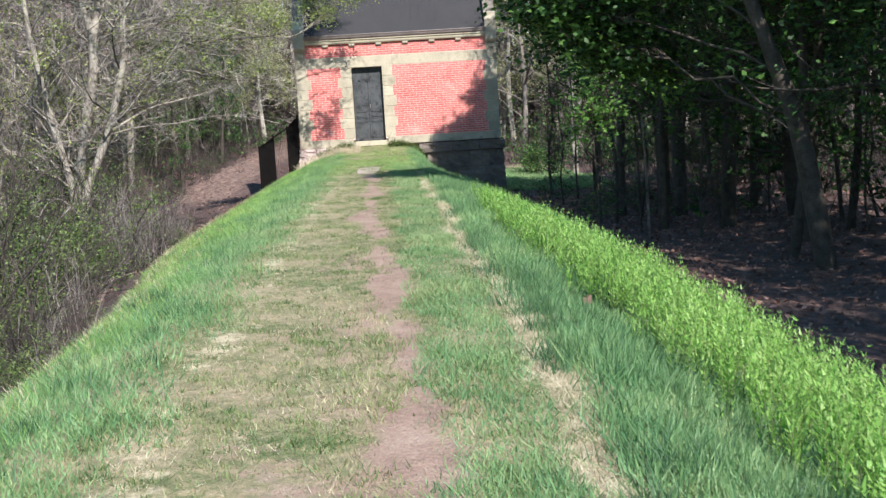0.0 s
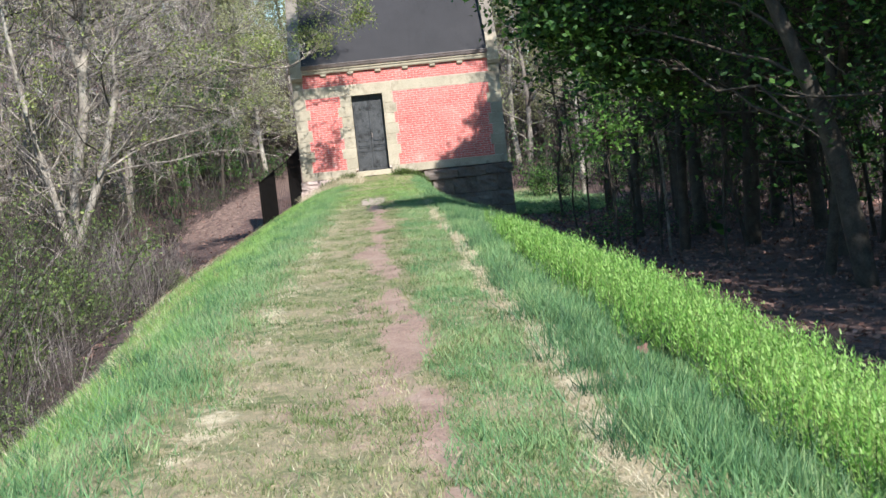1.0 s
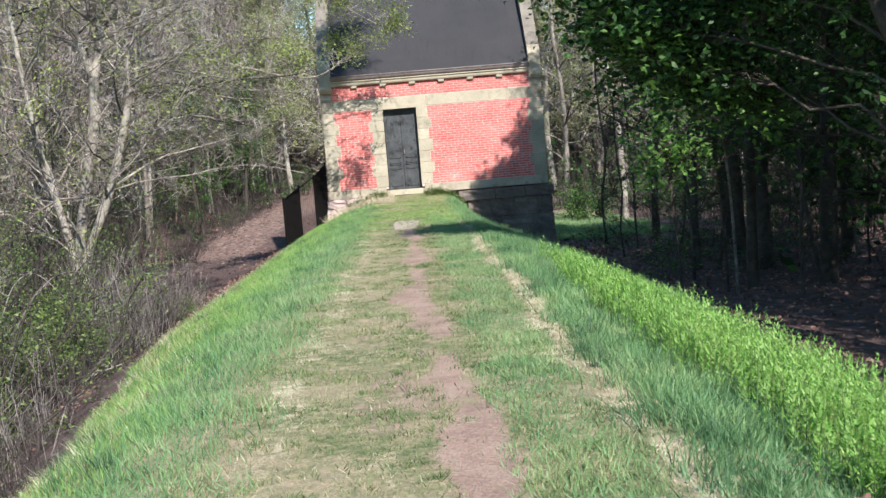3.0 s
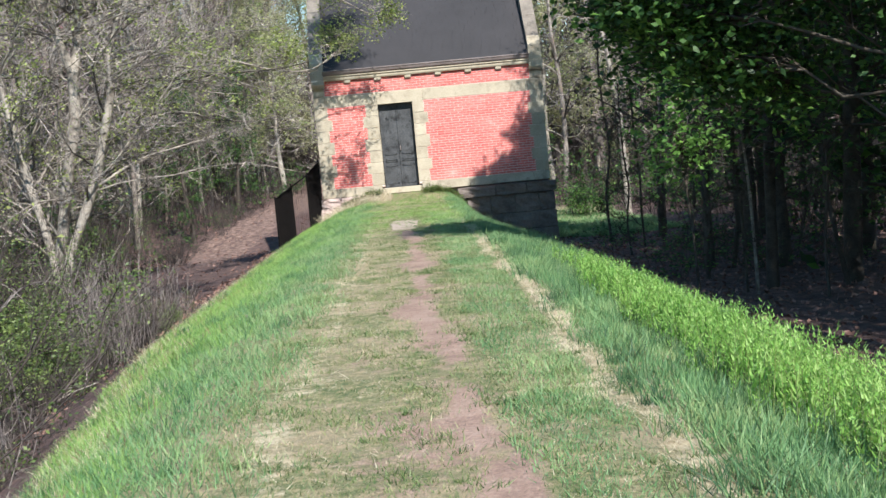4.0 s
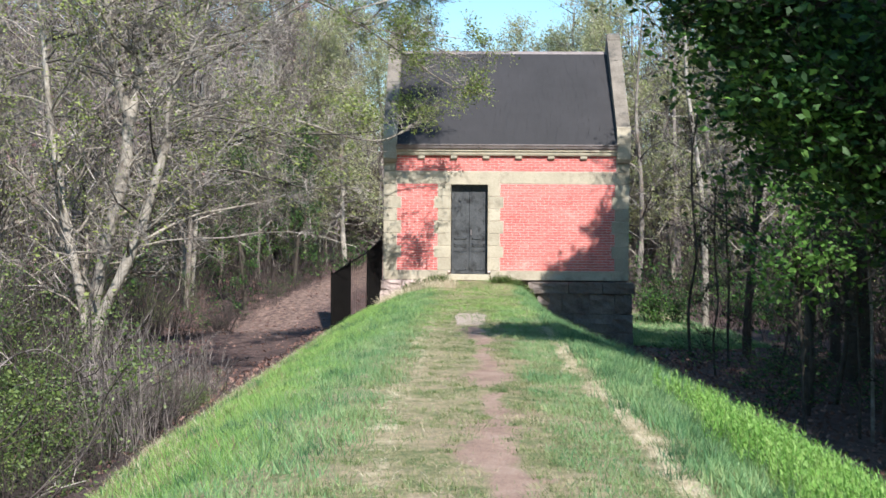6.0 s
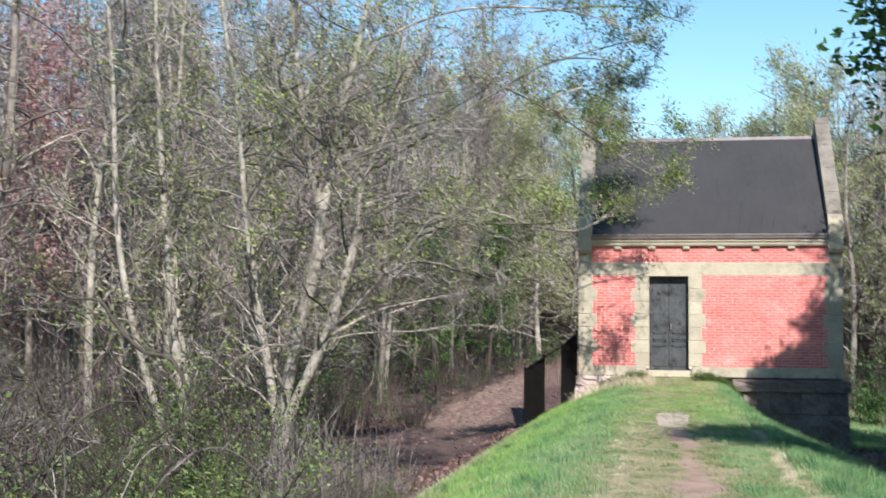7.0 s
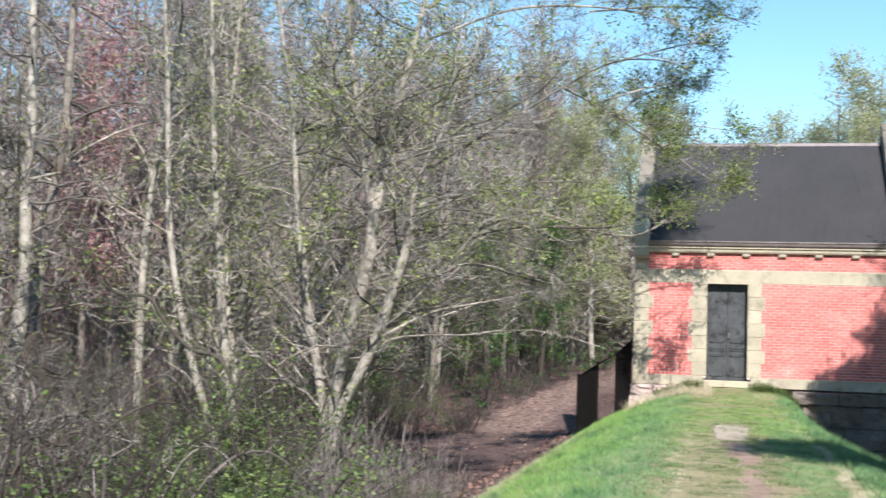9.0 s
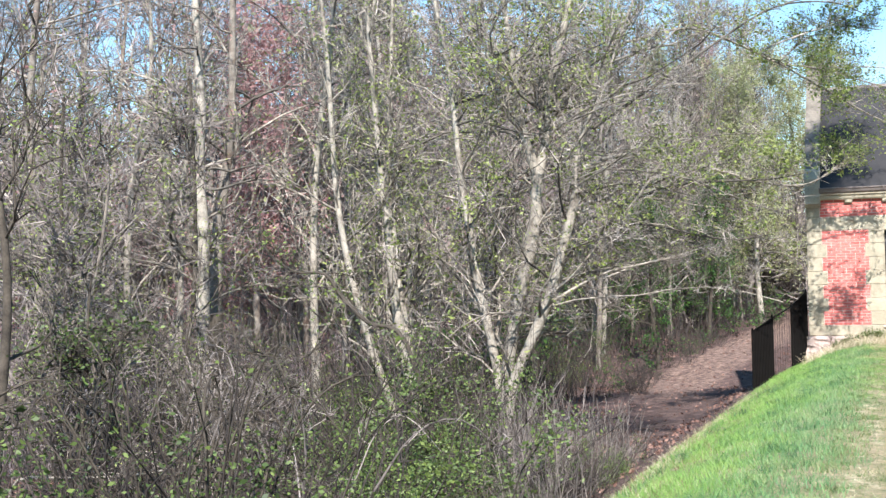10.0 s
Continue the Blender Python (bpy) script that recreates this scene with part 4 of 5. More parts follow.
def spring_tree(seed, tall, girth, limbs, limb_len, leaf_share, bark, leaf, leaf_size, label, t0=0.16, per_tip=2, subs=6, twigs=9, twig_len=0.65, name="spring_tree"):
    w = Wood(seed)
    lean = w.rng.normal(0, 0.05 * tall, 2)
    pts = [(0, 0, -0.25)] + [(lean[0] * t + w.rng.normal(0, 0.1), lean[1] * t + w.rng.normal(0, 0.1), tall * t) for t in (0.2, 0.4, 0.6, 0.8, 1.0)]
    line, radii = explicit_stem(w, pts, girth, 0.02, 8, 3)
    w.limbs_from_here()
    w.branch_out(line, radii, limbs, limb_len, subs, twigs, twig_len, leaf_share, t0=t0, up=0.35 if leaf is MAPLE else 0.75, twig_r=0.0095)
    # twigs of the shaded wood take dark bark, their shade put into the colour
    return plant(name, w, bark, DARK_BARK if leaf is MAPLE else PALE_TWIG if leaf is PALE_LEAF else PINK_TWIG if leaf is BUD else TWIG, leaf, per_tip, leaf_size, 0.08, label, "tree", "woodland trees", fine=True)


def shrub(seed, canes, tall, leaf, per_tip, leaf_share, label, name, spread=0.5, leaf_size=0.06, twigs=7, cane=None, stray=0.18):
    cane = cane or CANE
    w = Wood(seed)
    for _ in range(canes):
        a, rr = w.rng.uniform(0, 6.283), spread * math.sqrt(w.rng.random())
        b = np.array([math.cos(a) * rr, math.sin(a) * rr, -0.1])
        way = np.array([b[0] * 0.4, b[1] * 0.4, 1.0]) + w.rng.normal(0, stray, 3)
        h = tall * w.rng.uniform(0.5, 1.15)
        p = w.wander(b, way, h, 5, 1.2 * stray, -0.02)
        w.tube(p, np.linspace(0.011, 0.004, 6), 4)
        for _s in range(2):
            k = w.rng.integers(2, 5)
            sp = w.wander(p[k], np.array(p[k + 1]) - np.array(p[k]) + w.rng.normal(0, 0.12, 3), h * 0.35, 3, 0.25)
            w.tube(sp, np.linspace(0.006, 0.003, 4), 3)
            w.twigs_on(sp, twigs, 0.28, 0.0032, leaf_share)
        w.twigs_on(p[1:], twigs, 0.35, 0.0035, leaf_share)
    return plant(name, w, cane, cane, leaf, per_tip, leaf_size, 0.07, label, "shrub", "undergrowth", fine=True)


def on_trail(x, y):
    return y > -8 and abs(x - float(trail_x(y))) < 1.9


def scatter(kinds, spots, r, z_sink=0.05, smin=0.8, smax=1.2):
    """Stand copies of the kinds on the spots; the first of each kind takes a spot itself."""
    used = set()
    spots = [p for p in spots if not on_trail(*p)]
    for n, (x, y) in enumerate(spots):
        k = kinds[n % len(kinds)]
        m = Matrix.Translation((x, y, float(height(x, y)) - z_sink)) @ Matrix.Rotation(r.uniform(0, 6.283), 4, "Z")
        s = r.uniform(smin, smax)
        if k.name not in used:
            used.add(k.name)
            k.matrix_basis = m @ Matrix.Diagonal((s, s, s, 1))
        else:
            c = copy_thing(k, m)
            c.scale = (s, s, s)


def spots_in(r, count, x0, x1, y0, y1, apart, keep=lambda x, y: True):
    out, tries = [], 0
    while len(out) < count and tries < count * 60:
        tries += 1
        x, y = r.uniform(x0, x1), r.uniform(y0, y1)
        if keep(x, y) and all((x - a) ** 2 + (y - b) ** 2 > apart * apart for a, b in out):
            out.append((x, y))
    return out


pr = random.Random(21)



greys = [
    spring_tree(31, 11, 0.08, 24, 3.0, 0.16, BARK, SPRING, 0.06, "grey woodland tree with sparse young leaves", per_tip=1),
    spring_tree(32, 9, 0.06, 22, 2.6, 0.18, BARK, SPRING, 0.06, "slender grey tree coming into leaf", per_tip=1),
    spring_tree(33, 13, 0.10, 26, 3.4, 0.06, BARK, BUD, 0.07, "tall bare woodland tree with reddish buds"),
    spring_tree(34, 6, 0.045, 20, 1.7, 0.34, DARK_BARK, SPRING, 0.05, "thin young tree with yellow-green leaves", t0=0.08),
    spring_tree(35, 12, 0.085, 26, 3.2, 0.14, PALE_BARK, PALE_LEAF, 0.09, "tall pale tree with opening buds"),
    spring_tree(36, 14, 0.09, 30, 3.4, 0.12, BARK, SPRING, 0.06, "tall grey tree with a thin twiggy crown", t0=0.12, per_tip=1),
]


def wood_edge(y):
    """The side of the trail on which the wood stands."""
    return np.interp(y, [-27, -14, -9, 0, 8, 12.6, 15, 19, 22, 30, 60], [-3.9, -4.9, -5.8, -7.8, -8.9, -8.0, -7.1, -6.4, -6.1, -5.4, -4.0])


left_spots = spots_in(pr, 44, -27, -6.5, -15, 30, 1.7, lambda x, y: x < wood_edge(y) - 1.6 and (x > -17 or y > 2) and (y > -6.5 or x < -13) and not (y < -8.5 and x > -17) and not (y < 2 and 0.52 < -x / (y + 30) < 0.63)) + spots_in(pr, 30, -9.2, -2.4, 18, 42, 1.25, lambda x, y: x < wood_edge(y) - 0.6)
left_spots += spots_in(pr, 5, -40, -28, 0, 20, 2.6) + spots_in(pr, 9, -12, -5.5, -46, -28, 1.9)
left_spots += [(-17.5, -6.0), (-19.0, -9.0), (-21.0, -4.0), (-23.0, 1.0), (-16.6, -10.4), (-18.4, -12.6), (-20.4, -11.2), (-22.2, -8.0), (-24.5, -5.0), (-19.6, -7.0), (-26.0, -1.5), (-21.6, -13.4), (-17.8, -3.6)]
scatter(greys, left_spots, random.Random(71), smin=0.8, smax=1.3)
tall_ones = spots_in(pr, 40, -30, -6, 3, 36, 1.5, lambda x, y: x < wood_edge(y) - 1.5 and x < -0.15 - 0.15 * (y + 30))
for n, (tx, ty) in enumerate(tall_ones):
    c = copy_thing(greys[(2, 5, 4, 5)[n % 4]], Matrix.Translation((tx, ty, float(height(tx, ty)) - 0.05)) @ Matrix.Rotation(n * 2.4, 4, "Z"))
    ts = 1.1 + 0.35 * (n * 7 % 10) / 10
    c.scale = (ts, ts, ts)
scatter(greys[3:4] + [spring_tree(38, 5.0, 0.035, 20, 1.6, 0.22, BARK, SPRING, 0.045, "thin grey-brown sapling with fine twigs", t0=0.08)], [(-12.2, -15.0), (-10.6, -16.8), (-13.6, -13.2), (-15.2, -11.6), (-11.4, -12.6), (-14.4, -15.2)], random.Random(72), smin=0.8, smax=1.15)

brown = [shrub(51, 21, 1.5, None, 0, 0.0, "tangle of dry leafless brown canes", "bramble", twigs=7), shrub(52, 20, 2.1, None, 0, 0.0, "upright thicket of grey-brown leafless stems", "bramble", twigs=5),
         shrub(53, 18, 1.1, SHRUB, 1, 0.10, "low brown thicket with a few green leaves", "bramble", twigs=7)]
bramble_spots = spots_in(pr, 46, -9.5, -3.9, -27, -5.0, 0.55, lambda x, y: x < wood_edge(y) and not (-9 < x < -4.9 and -19.5 < y < -11.5 and x > -0.4 - 0.49 * (y + 30)) and not (y > -15 and x > -6.4)) + spots_in(pr, 14, -7, -4.2, -46, -28, 0.9) + spots_in(pr, 20, -17, -8.5, -20, 4, 0.8, lambda x, y: x < wood_edge(y) - 0.3)
reed = shrub(54, 20, 1.9, None, 0, 0.0, "thin pale upright canes at the foot of the bank", "bramble", twigs=2, cane=TWIG, stray=0.07)
toe_spots = spots_in(random.Random(23), 90, -4.9, -2.3, -35, -13.5, 0.36, lambda x, y: -1.7 < x - float(grass_edge(y)) < -0.38)
scatter([reed], [(-5.2, -12.2), (-5.6, -11.2), (-4.9, -13.4), (-4.6, -14.6), (-5.9, -12.8), (-5.0, -15.6), (-5.7, -14.2), (-6.2, -11.8), (-4.5, -16.2), (-5.4, -13.0)], random.Random(86), smin=0.6, smax=0.95)
reed_spots = spots_in(random.Random(24), 24, -6.2, -3.4, -19, -12, 0.45, lambda x, y: -2.0 < x - float(grass_edge(y)) < -0.45 and x > -0.12 - 0.31 * (y + 30.6))
scatter([reed, reed, brown[0]], reed_spots, random.Random(87), smin=0.5, smax=0.75)
scatter(brown, bramble_spots, random.Random(73), smin=0.7, smax=1.15)
green = [shrub(61, 17, 1.6, SHRUB, 7, 0.66, "leafy green undergrowth shrub", "leafy_shrub", 0.65, 0.042), shrub(62, 15, 2.8, SHRUB, 7, 0.62, "tall leafy green shrub among dry canes", "leafy_shrub", 0.55, 0.042)]
green_spots = [(-7.2, -13.6), (-7.9, -14.4), (-8.6, -13.4), (-6.8, -12.4), (-5.9, -16.5), (-10.4, -11.2), (-11.8, -10.6), (-9.9, -9.9), (-6.0, -19.5), (-13.5, -12), (-15, -10.5), (-5.2, -18.2), (-5.9, -17.4), (-6.6, -18.8), (-5.6, -21.5), (-6.6, -22), (-10.6, 17.5), (-9.2, 27), (-6.2, 27.5), (-11.4, 22), (9.4, 14.4), (10.8, 12.6), (7.8, 15.6), (-4.6, -20.2), (-4.9, -22.4), (-4.5, -24.0), (-5.3, -23.4), (-4.7, -18.8), (-4.9, -25.2), (-5.3, -24.2), (-4.8, -23.2), (-5.2, -22.4), (-5.0, -26.6), (-7.0, -16.2), (-6.2, -15.2)]
green_spots += spots_in(pr, 22, -17, -8.6, -8, 24, 1.2, lambda x, y: x < wood_edge(y) - 0.5)
green_spots = [(x, y) for x, y in green_spots if y > -10 or y < -22 or -0.4 - 0.49 * (y + 30) < x < -0.12 - 0.31 * (y + 30.6)]
scatter(green, green_spots, random.Random(74), smin=0.75, smax=1.2)
toe = random.Random(83)
for tx, ty in toe_spots:
    c = copy_thing(toe.choice([reed, brown[0], brown[2], brown[2], green[0], brown[1] if ty > -24 else green[0]]), Matrix.Translation((tx, ty, float(height(tx, ty)) - 0.05)) @ Matrix.Rotation(toe.uniform(0, 6.283), 4, "Z"))
    ts = toe.uniform(0.3, 0.5) + 0.2 * min(1.0, float(grass_edge(ty)) - tx - 0.38)
    c.scale = (ts, ts, ts)

# dark shrubs, many added only to darken places that lie in shade
shade = [shrub(63, 16, 2.4, MAPLE, 1, 0.55, "dark green shrub, many added to darken the shaded floor", "shade_shrub", 0.6, 0.13), shrub(64, 14, 3.2, MAPLE, 1, 0.5, "tall dark evergreen shrub, many added as a dim backdrop", "shade_shrub", 0.5, 0.13)]
shade_spots = [(float(wood_edge(yy)) - pr.uniform(1.7, 4.4), yy + pr.uniform(-0.6, 0.6)) for yy in (-3, 1, 4.5, 8, 11, 13, 15.5, 18)]
shade_spots += [(9.0, 3.0), (9.6, 6.0), (10.4, 8.5), (9.2, 9.5), (11.0, 4.5), (8.8, 12.5), (10.4, 11.0), (8.6, 6.8), (8.6, 16.4), (10.2, 15.6), (7.0, 17.4), (11.6, 14.2), (12.4, 11.5), (5.6, 17.0), (-8.4, 23), (-7.2, 21.5), (-6.1, 20.5), (-5.0, 19.6), (-3.9, 19.2), (-9.4, 28), (-8.2, 27), (-12.2, 24), (-11.6, 27.5), (-12.6, 20.5)]
shade_spots += [(9 + 2.2 * k % 5, -23 + 2.3 * k) for k in range(11)]
scatter(shade, shade_spots, random.Random(75), smin=0.8, smax=1.3)
verge = random.Random(88)
for k in range(30):
    ty = 3.0 + 0.72 * k
    tx = float(trail_x(ty)) - verge.uniform(0.75, 2.3)
    c = copy_thing(verge.choice([brown[0], brown[2], shade[0], brown[1]]), Matrix.Translation((tx, ty, float(height(tx, ty)) - 0.05)) @ Matrix.Rotation(verge.uniform(0, 6.283), 4, "Z"))
    ts = verge.uniform(0.4, 0.75)
    c.scale = (ts, ts, ts)
for k in range(18):
    bearing, far = radians(-43 + 1.15 * k), 40 + 11 * (k * 7 % 10) / 10
    tx, ty = -0.4 + far * math.sin(bearing), -30 + far * math.cos(bearing)
    c = copy_thing(greys[2], Matrix.Translation((tx, ty, float(height(tx, ty)) - 0.05)) @ Matrix.Rotation(k * 2.4, 4, "Z"))
    c.scale = (1.35, 1.35, 1.3)
reds = [spring_tree(37, 10, 0.11, 28, 2.8, 1.0, BARK, BUD, 0.10, "maple with a haze of red buds", name="red_maple", per_tip=3)]
scatter(reds, [(-17.8, 0.8), (-20.6, 5.2), (-28, 3.5), (-31, 15), (-25, 17)], random.Random(76))

# dead sticks and an old stump
def fallen_branch(seed, pts, r0, label, bark):
    w = Wood(seed)
    line, radii = explicit_stem(w, pts, r0, 0.006, 6, 3)
    w.branch_out(line, radii, 6, 0.5, 2, 4, 0.25, 0.0, t0=0.3, up=0.1)
    root = tagged(new("fallen_branch"), label, "branch")
    stick = new("stick", w.wood_mesh("stick", bark))
    stick.parent = root
    tw = new("branchwork", w.twig_mesh("branchwork", TWIG))
    tw.parent = root
    tagged(tw, kind="stuff")


fallen_branch(41, [(-4.6, -20.5, -2.0), (-4.46, -20.5, -1.96), (-4.21, -20.5, -1.70), (-3.89, -20.5, -1.44), (-3.48, -20.45, -1.31)], 0.016, "pale dead stick arching over the bank foot", PALE_BARK)
fallen_branch(42, [(-11.6, -17, -2.0), (-11.44, -17, -1.44), (-10.52, -17, -1.37), (-9.47, -17, -1.28), (-8.62, -17, -1.08), (-7.97, -17, -0.79), (-7.57, -17, -0.53)], 0.022, "grey dead bough lying across the brambles", PALE_BARK)


def arching_bramble(seed, x, y, canes, reach, label, bark):
    """Long canes that rise, bow over and come down again, with short side twigs."""
    w = Wood(seed)
    for _ in range(canes):
        az, r0 = w.rng.uniform(0, 6.283), w.rng.uniform(0, 0.6)
        bx, by = x + math.cos(az * 3.1) * r0, y + math.sin(az * 3.1) * r0
        z = float(height(bx, by)) - 0.05
        far, top = reach * w.rng.uniform(0.5, 1.2), w.rng.uniform(0.7, 1.9)
        pts = [(bx + math.cos(az) * far * t + w.rng.normal(0, 0.04), by + math.sin(az) * far * t + w.rng.normal(0, 0.04), z + top * 4 * t * (1.0 - 0.72 * t)) for t in (0, 0.12, 0.3, 0.5, 0.75, 1.0)]
        line, radii = explicit_stem(w, pts, w.rng.uniform(0.009, 0.02), 0.004, 5, 3)
        w.branch_out(line, radii, 4, 0.5, 2, 4, 0.25, 0.04, t0=0.3, up=0.2)
    plant("bramble", w, bark, bark, SHRUB, 1, 0.05, 0.04, label, "shrub", "undergrowth", fine=True)


for k, (ax, ay) in enumerate([(-11.6, -12.9), (-12.6, -14.2), (-11.0, -14.6), (-10.2, -13.4), (-13.6, -12.6), (-9.4, -15.6), (-10.6, -16.2), (-12.2, -11.4), (-8.4, -18.2), (-7.2, -20.2), (-5.6, -20.6), (-5.2, -25.6), (-5.0, -23.0), (-9.0, -16.4), (-10.0, -15.0), (-11.4, -15.8), (-8.2, -16.8), (-12.9, -13.4)]):
    if k % 3 == 1:
        arching_bramble(200 + k, ax, ay, 9, 1.5, "tangle of pale dead bramble canes bowing over", TWIG)
    else:
        arching_bramble(200 + k, ax, ay, 13, 1.4, "dark thorny bramble with bowed canes", DARK_BARK)
# dark tree and leafy sapling at the near edge of the wood
w = Wood(45)
line, radii = explicit_stem(w, [(-9.9, -19.3, -2.1), (-9.75, -19.3, -0.6), (-9.7, -19.2, 1.2), (-9.95, -19.2, 3.0), (-10.1, -19.1, 5.0), (-10.5, -19.0, 7.2)], 0.07, 0.02)
w.limbs_from_here()
w.branch_out(line, radii, 22, 2.6, 5, 6, 0.45, 0.22, t0=0.25, up=0.45)
plant("dark_tree", w, DARK_BARK, DARK_BARK, SPRING, 2, 0.05, 0.05, "slim dark tree with spreading limbs and first leaves", "tree", fine=True)
w = Wood(46)
line, radii = explicit_stem(w, [(-10.4, -17.1, -2.1), (-10.3, -17.2, -1.0), (-10.1, -17.3, 0.2), (-10.0, -17.3, 1.3)], 0.035, 0.012, 7)
w.limbs_from_here()
clump(w, line, (-10.3, -17.3, 0.35), (0.75, 0.5, 0.35), 18, 7)
clump(w, line, (-9.5, -17.2, 0.55), (0.55, 0.5, 0.3), 12, 7)
plant("sapling", w, DARK_BARK, DARK_BARK, SHRUB, 2, 0.062, 0.06, "leaning sapling with fresh green leaves", "tree", fine=True)
w = Wood(43)
line, radii = explicit_stem(w, [(-11.35, -12, -2.3), (-11.33, -12, -1.2), (-11.4, -12.05, -0.2), (-11.32, -12.1, 0.7)], 0.19, 0.12, 10)
stump = tagged(new("dead_trunk"), "dark broken dead trunk among brambles", "tree")
snag = new("trunk", w.wood_mesh("trunk", DARK_BARK))
snag.parent = stump

# undergrowth through the whole wood: thin canes and low leaves
ur = np.random.default_rng(17)
n = 84000
ux, uy = ur.uniform(-42, 24, n), -14 + 62 * ur.random(n) ** 1.2
ok = (ux < wood_edge(uy) - 0.5) | ((ux > 4) & (uy > 15.5) & (ur.random(n) < 0.3)) | ((ux > 9.8) & (uy > -4))
ux, uy = ux[ok], uy[ok]
ua = np.stack([ux, uy, height(ux, uy) - 0.05], 1)
ul = ur.uniform(0.6, 1.0, len(ux)) ** 2 * np.where(ur.random(len(ux)) < 0.25, 4.2, 2.2)
ub = ua + np.stack([ur.normal(0, 0.28, len(ux)) * ul, ur.normal(0, 0.28, len(ux)) * ul, ul], 1)
# western stems get the pale twig colour as painted haze
west = ua[:, 0] < -13.5
cane_r = 0.007 + 0.004 * ur.random(len(ux))
tagged(new("undergrowth", sliver_mesh(ur, "undergrowth", ua[~west], ub[~west], cane_r[~west], CANE)), "undergrowth of thin bare brown stems, darkened for the dim wood", "undergrowth", kind="stuff")
tagged(new("pale_undergrowth", sliver_mesh(ur, "pale_undergrowth", ua[west], ub[west], cane_r[west], PINK_TWIG)), "pinkish undergrowth stems, coloured pale for bright haze", "undergrowth", kind="stuff")
lt = ua + (ub - ua) * ur.uniform(0.3, 1.0, (len(ua), 1))
lt = lt[ur.random(len(lt)) < np.where((lt[:, 0] > -14) & (lt[:, 0] < 4) & (lt[:, 1] > -4), 0.08, 0.28)]
tagged(new("undergrowth_leaves", leaf_cloud(ur, "undergrowth_leaves", lt, 0.10, 0.12, SPRING)), "first green leaves in the undergrowth", "undergrowth", kind="stuff")

# pale sunlit trees behind the gatehouse
pales = [
    spring_tree(71, 14, 0.16, 30, 3.6, 0.34, BARK, SPRING, 0.085, "tall sunlit tree with pale yellow-green leaves", per_tip=1, twigs=9, subs=5, name="budding_tree"),
    spring_tree(72, 12, 0.14, 28, 3.2, 0.42, BARK, SPRING, 0.085, "budding tree with soft green crown", per_tip=1, twigs=9, subs=5, name="budding_tree"),
]
scatter(pales, [(9.8, 18.5), (7.4, 21), (12.5, 23), (6.0, 27), (8.6, 30), (11.2, 15.5), (14.6, 17), (17, 24), (-4.6, 30), (-3.2, 36), (19, -4), (22, 3), (24, -10), (21, 8), (27, -3), (18, 2), (26, 6), (16.5, -9), (20, -14)], random.Random(77), smin=0.85, smax=1.12)
soft = spring_tree(73, 12, 0.14, 34, 3.0, 0.95, PALE_BARK, PALE_LEAF, 0.085, 'tall budding tree with a soft yellow-green crown', per_tip=6, twigs=10, subs=5, name='budding_tree')
scatter([soft], [(11.8, 25)], random.Random(84), smin=1.2, smax=1.2)
for mx, my, ms in ((-4.4, 30.0, 1.0), (-3.6, 38.0, 1.15), (-5.6, 23.5, 0.95), (-8.0, 27.0, 1.0), (-6.2, 33.0, 0.9), (-10.4, 31.0, 1.1), (-2.6, 34.0, 0.85), (4.9, 26.5, 1.04), (2.4, 28.0, 1.0), (3.6, 31.0, 1.06), (7.4, 25.0, 1.2), (9.9, 27.0, 1.3)):
    c = copy_thing(soft, Matrix.Translation((mx, my, float(height(mx, my)) - 0.05)) @ Matrix.Rotation(mx, 4, 'Z'))
    c.scale = (ms, ms, ms)

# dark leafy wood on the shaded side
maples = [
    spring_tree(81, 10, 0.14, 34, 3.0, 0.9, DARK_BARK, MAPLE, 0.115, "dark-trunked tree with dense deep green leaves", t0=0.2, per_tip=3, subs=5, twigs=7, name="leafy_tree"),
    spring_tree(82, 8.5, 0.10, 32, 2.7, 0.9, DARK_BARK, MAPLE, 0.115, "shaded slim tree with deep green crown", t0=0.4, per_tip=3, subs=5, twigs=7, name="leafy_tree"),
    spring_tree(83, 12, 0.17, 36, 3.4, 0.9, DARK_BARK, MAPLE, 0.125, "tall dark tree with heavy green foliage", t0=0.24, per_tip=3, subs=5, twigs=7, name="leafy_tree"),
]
# trees at y=-27 and further back are unseen, added to shade the wood
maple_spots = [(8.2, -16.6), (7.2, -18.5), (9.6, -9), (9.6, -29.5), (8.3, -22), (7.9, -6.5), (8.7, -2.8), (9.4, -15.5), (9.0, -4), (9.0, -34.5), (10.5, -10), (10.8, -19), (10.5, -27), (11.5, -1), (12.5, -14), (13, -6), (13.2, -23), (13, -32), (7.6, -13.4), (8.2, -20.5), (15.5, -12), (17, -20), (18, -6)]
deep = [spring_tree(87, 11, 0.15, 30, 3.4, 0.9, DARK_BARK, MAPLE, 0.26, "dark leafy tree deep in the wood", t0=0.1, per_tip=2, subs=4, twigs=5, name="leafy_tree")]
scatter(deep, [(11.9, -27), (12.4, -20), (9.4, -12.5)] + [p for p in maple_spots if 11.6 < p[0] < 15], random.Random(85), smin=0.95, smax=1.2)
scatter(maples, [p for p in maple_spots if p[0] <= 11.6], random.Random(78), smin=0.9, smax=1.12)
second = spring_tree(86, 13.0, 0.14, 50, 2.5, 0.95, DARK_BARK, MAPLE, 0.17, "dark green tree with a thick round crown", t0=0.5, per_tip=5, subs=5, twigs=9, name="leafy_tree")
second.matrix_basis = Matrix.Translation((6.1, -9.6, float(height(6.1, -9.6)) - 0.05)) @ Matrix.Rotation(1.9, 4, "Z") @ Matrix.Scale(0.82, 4)
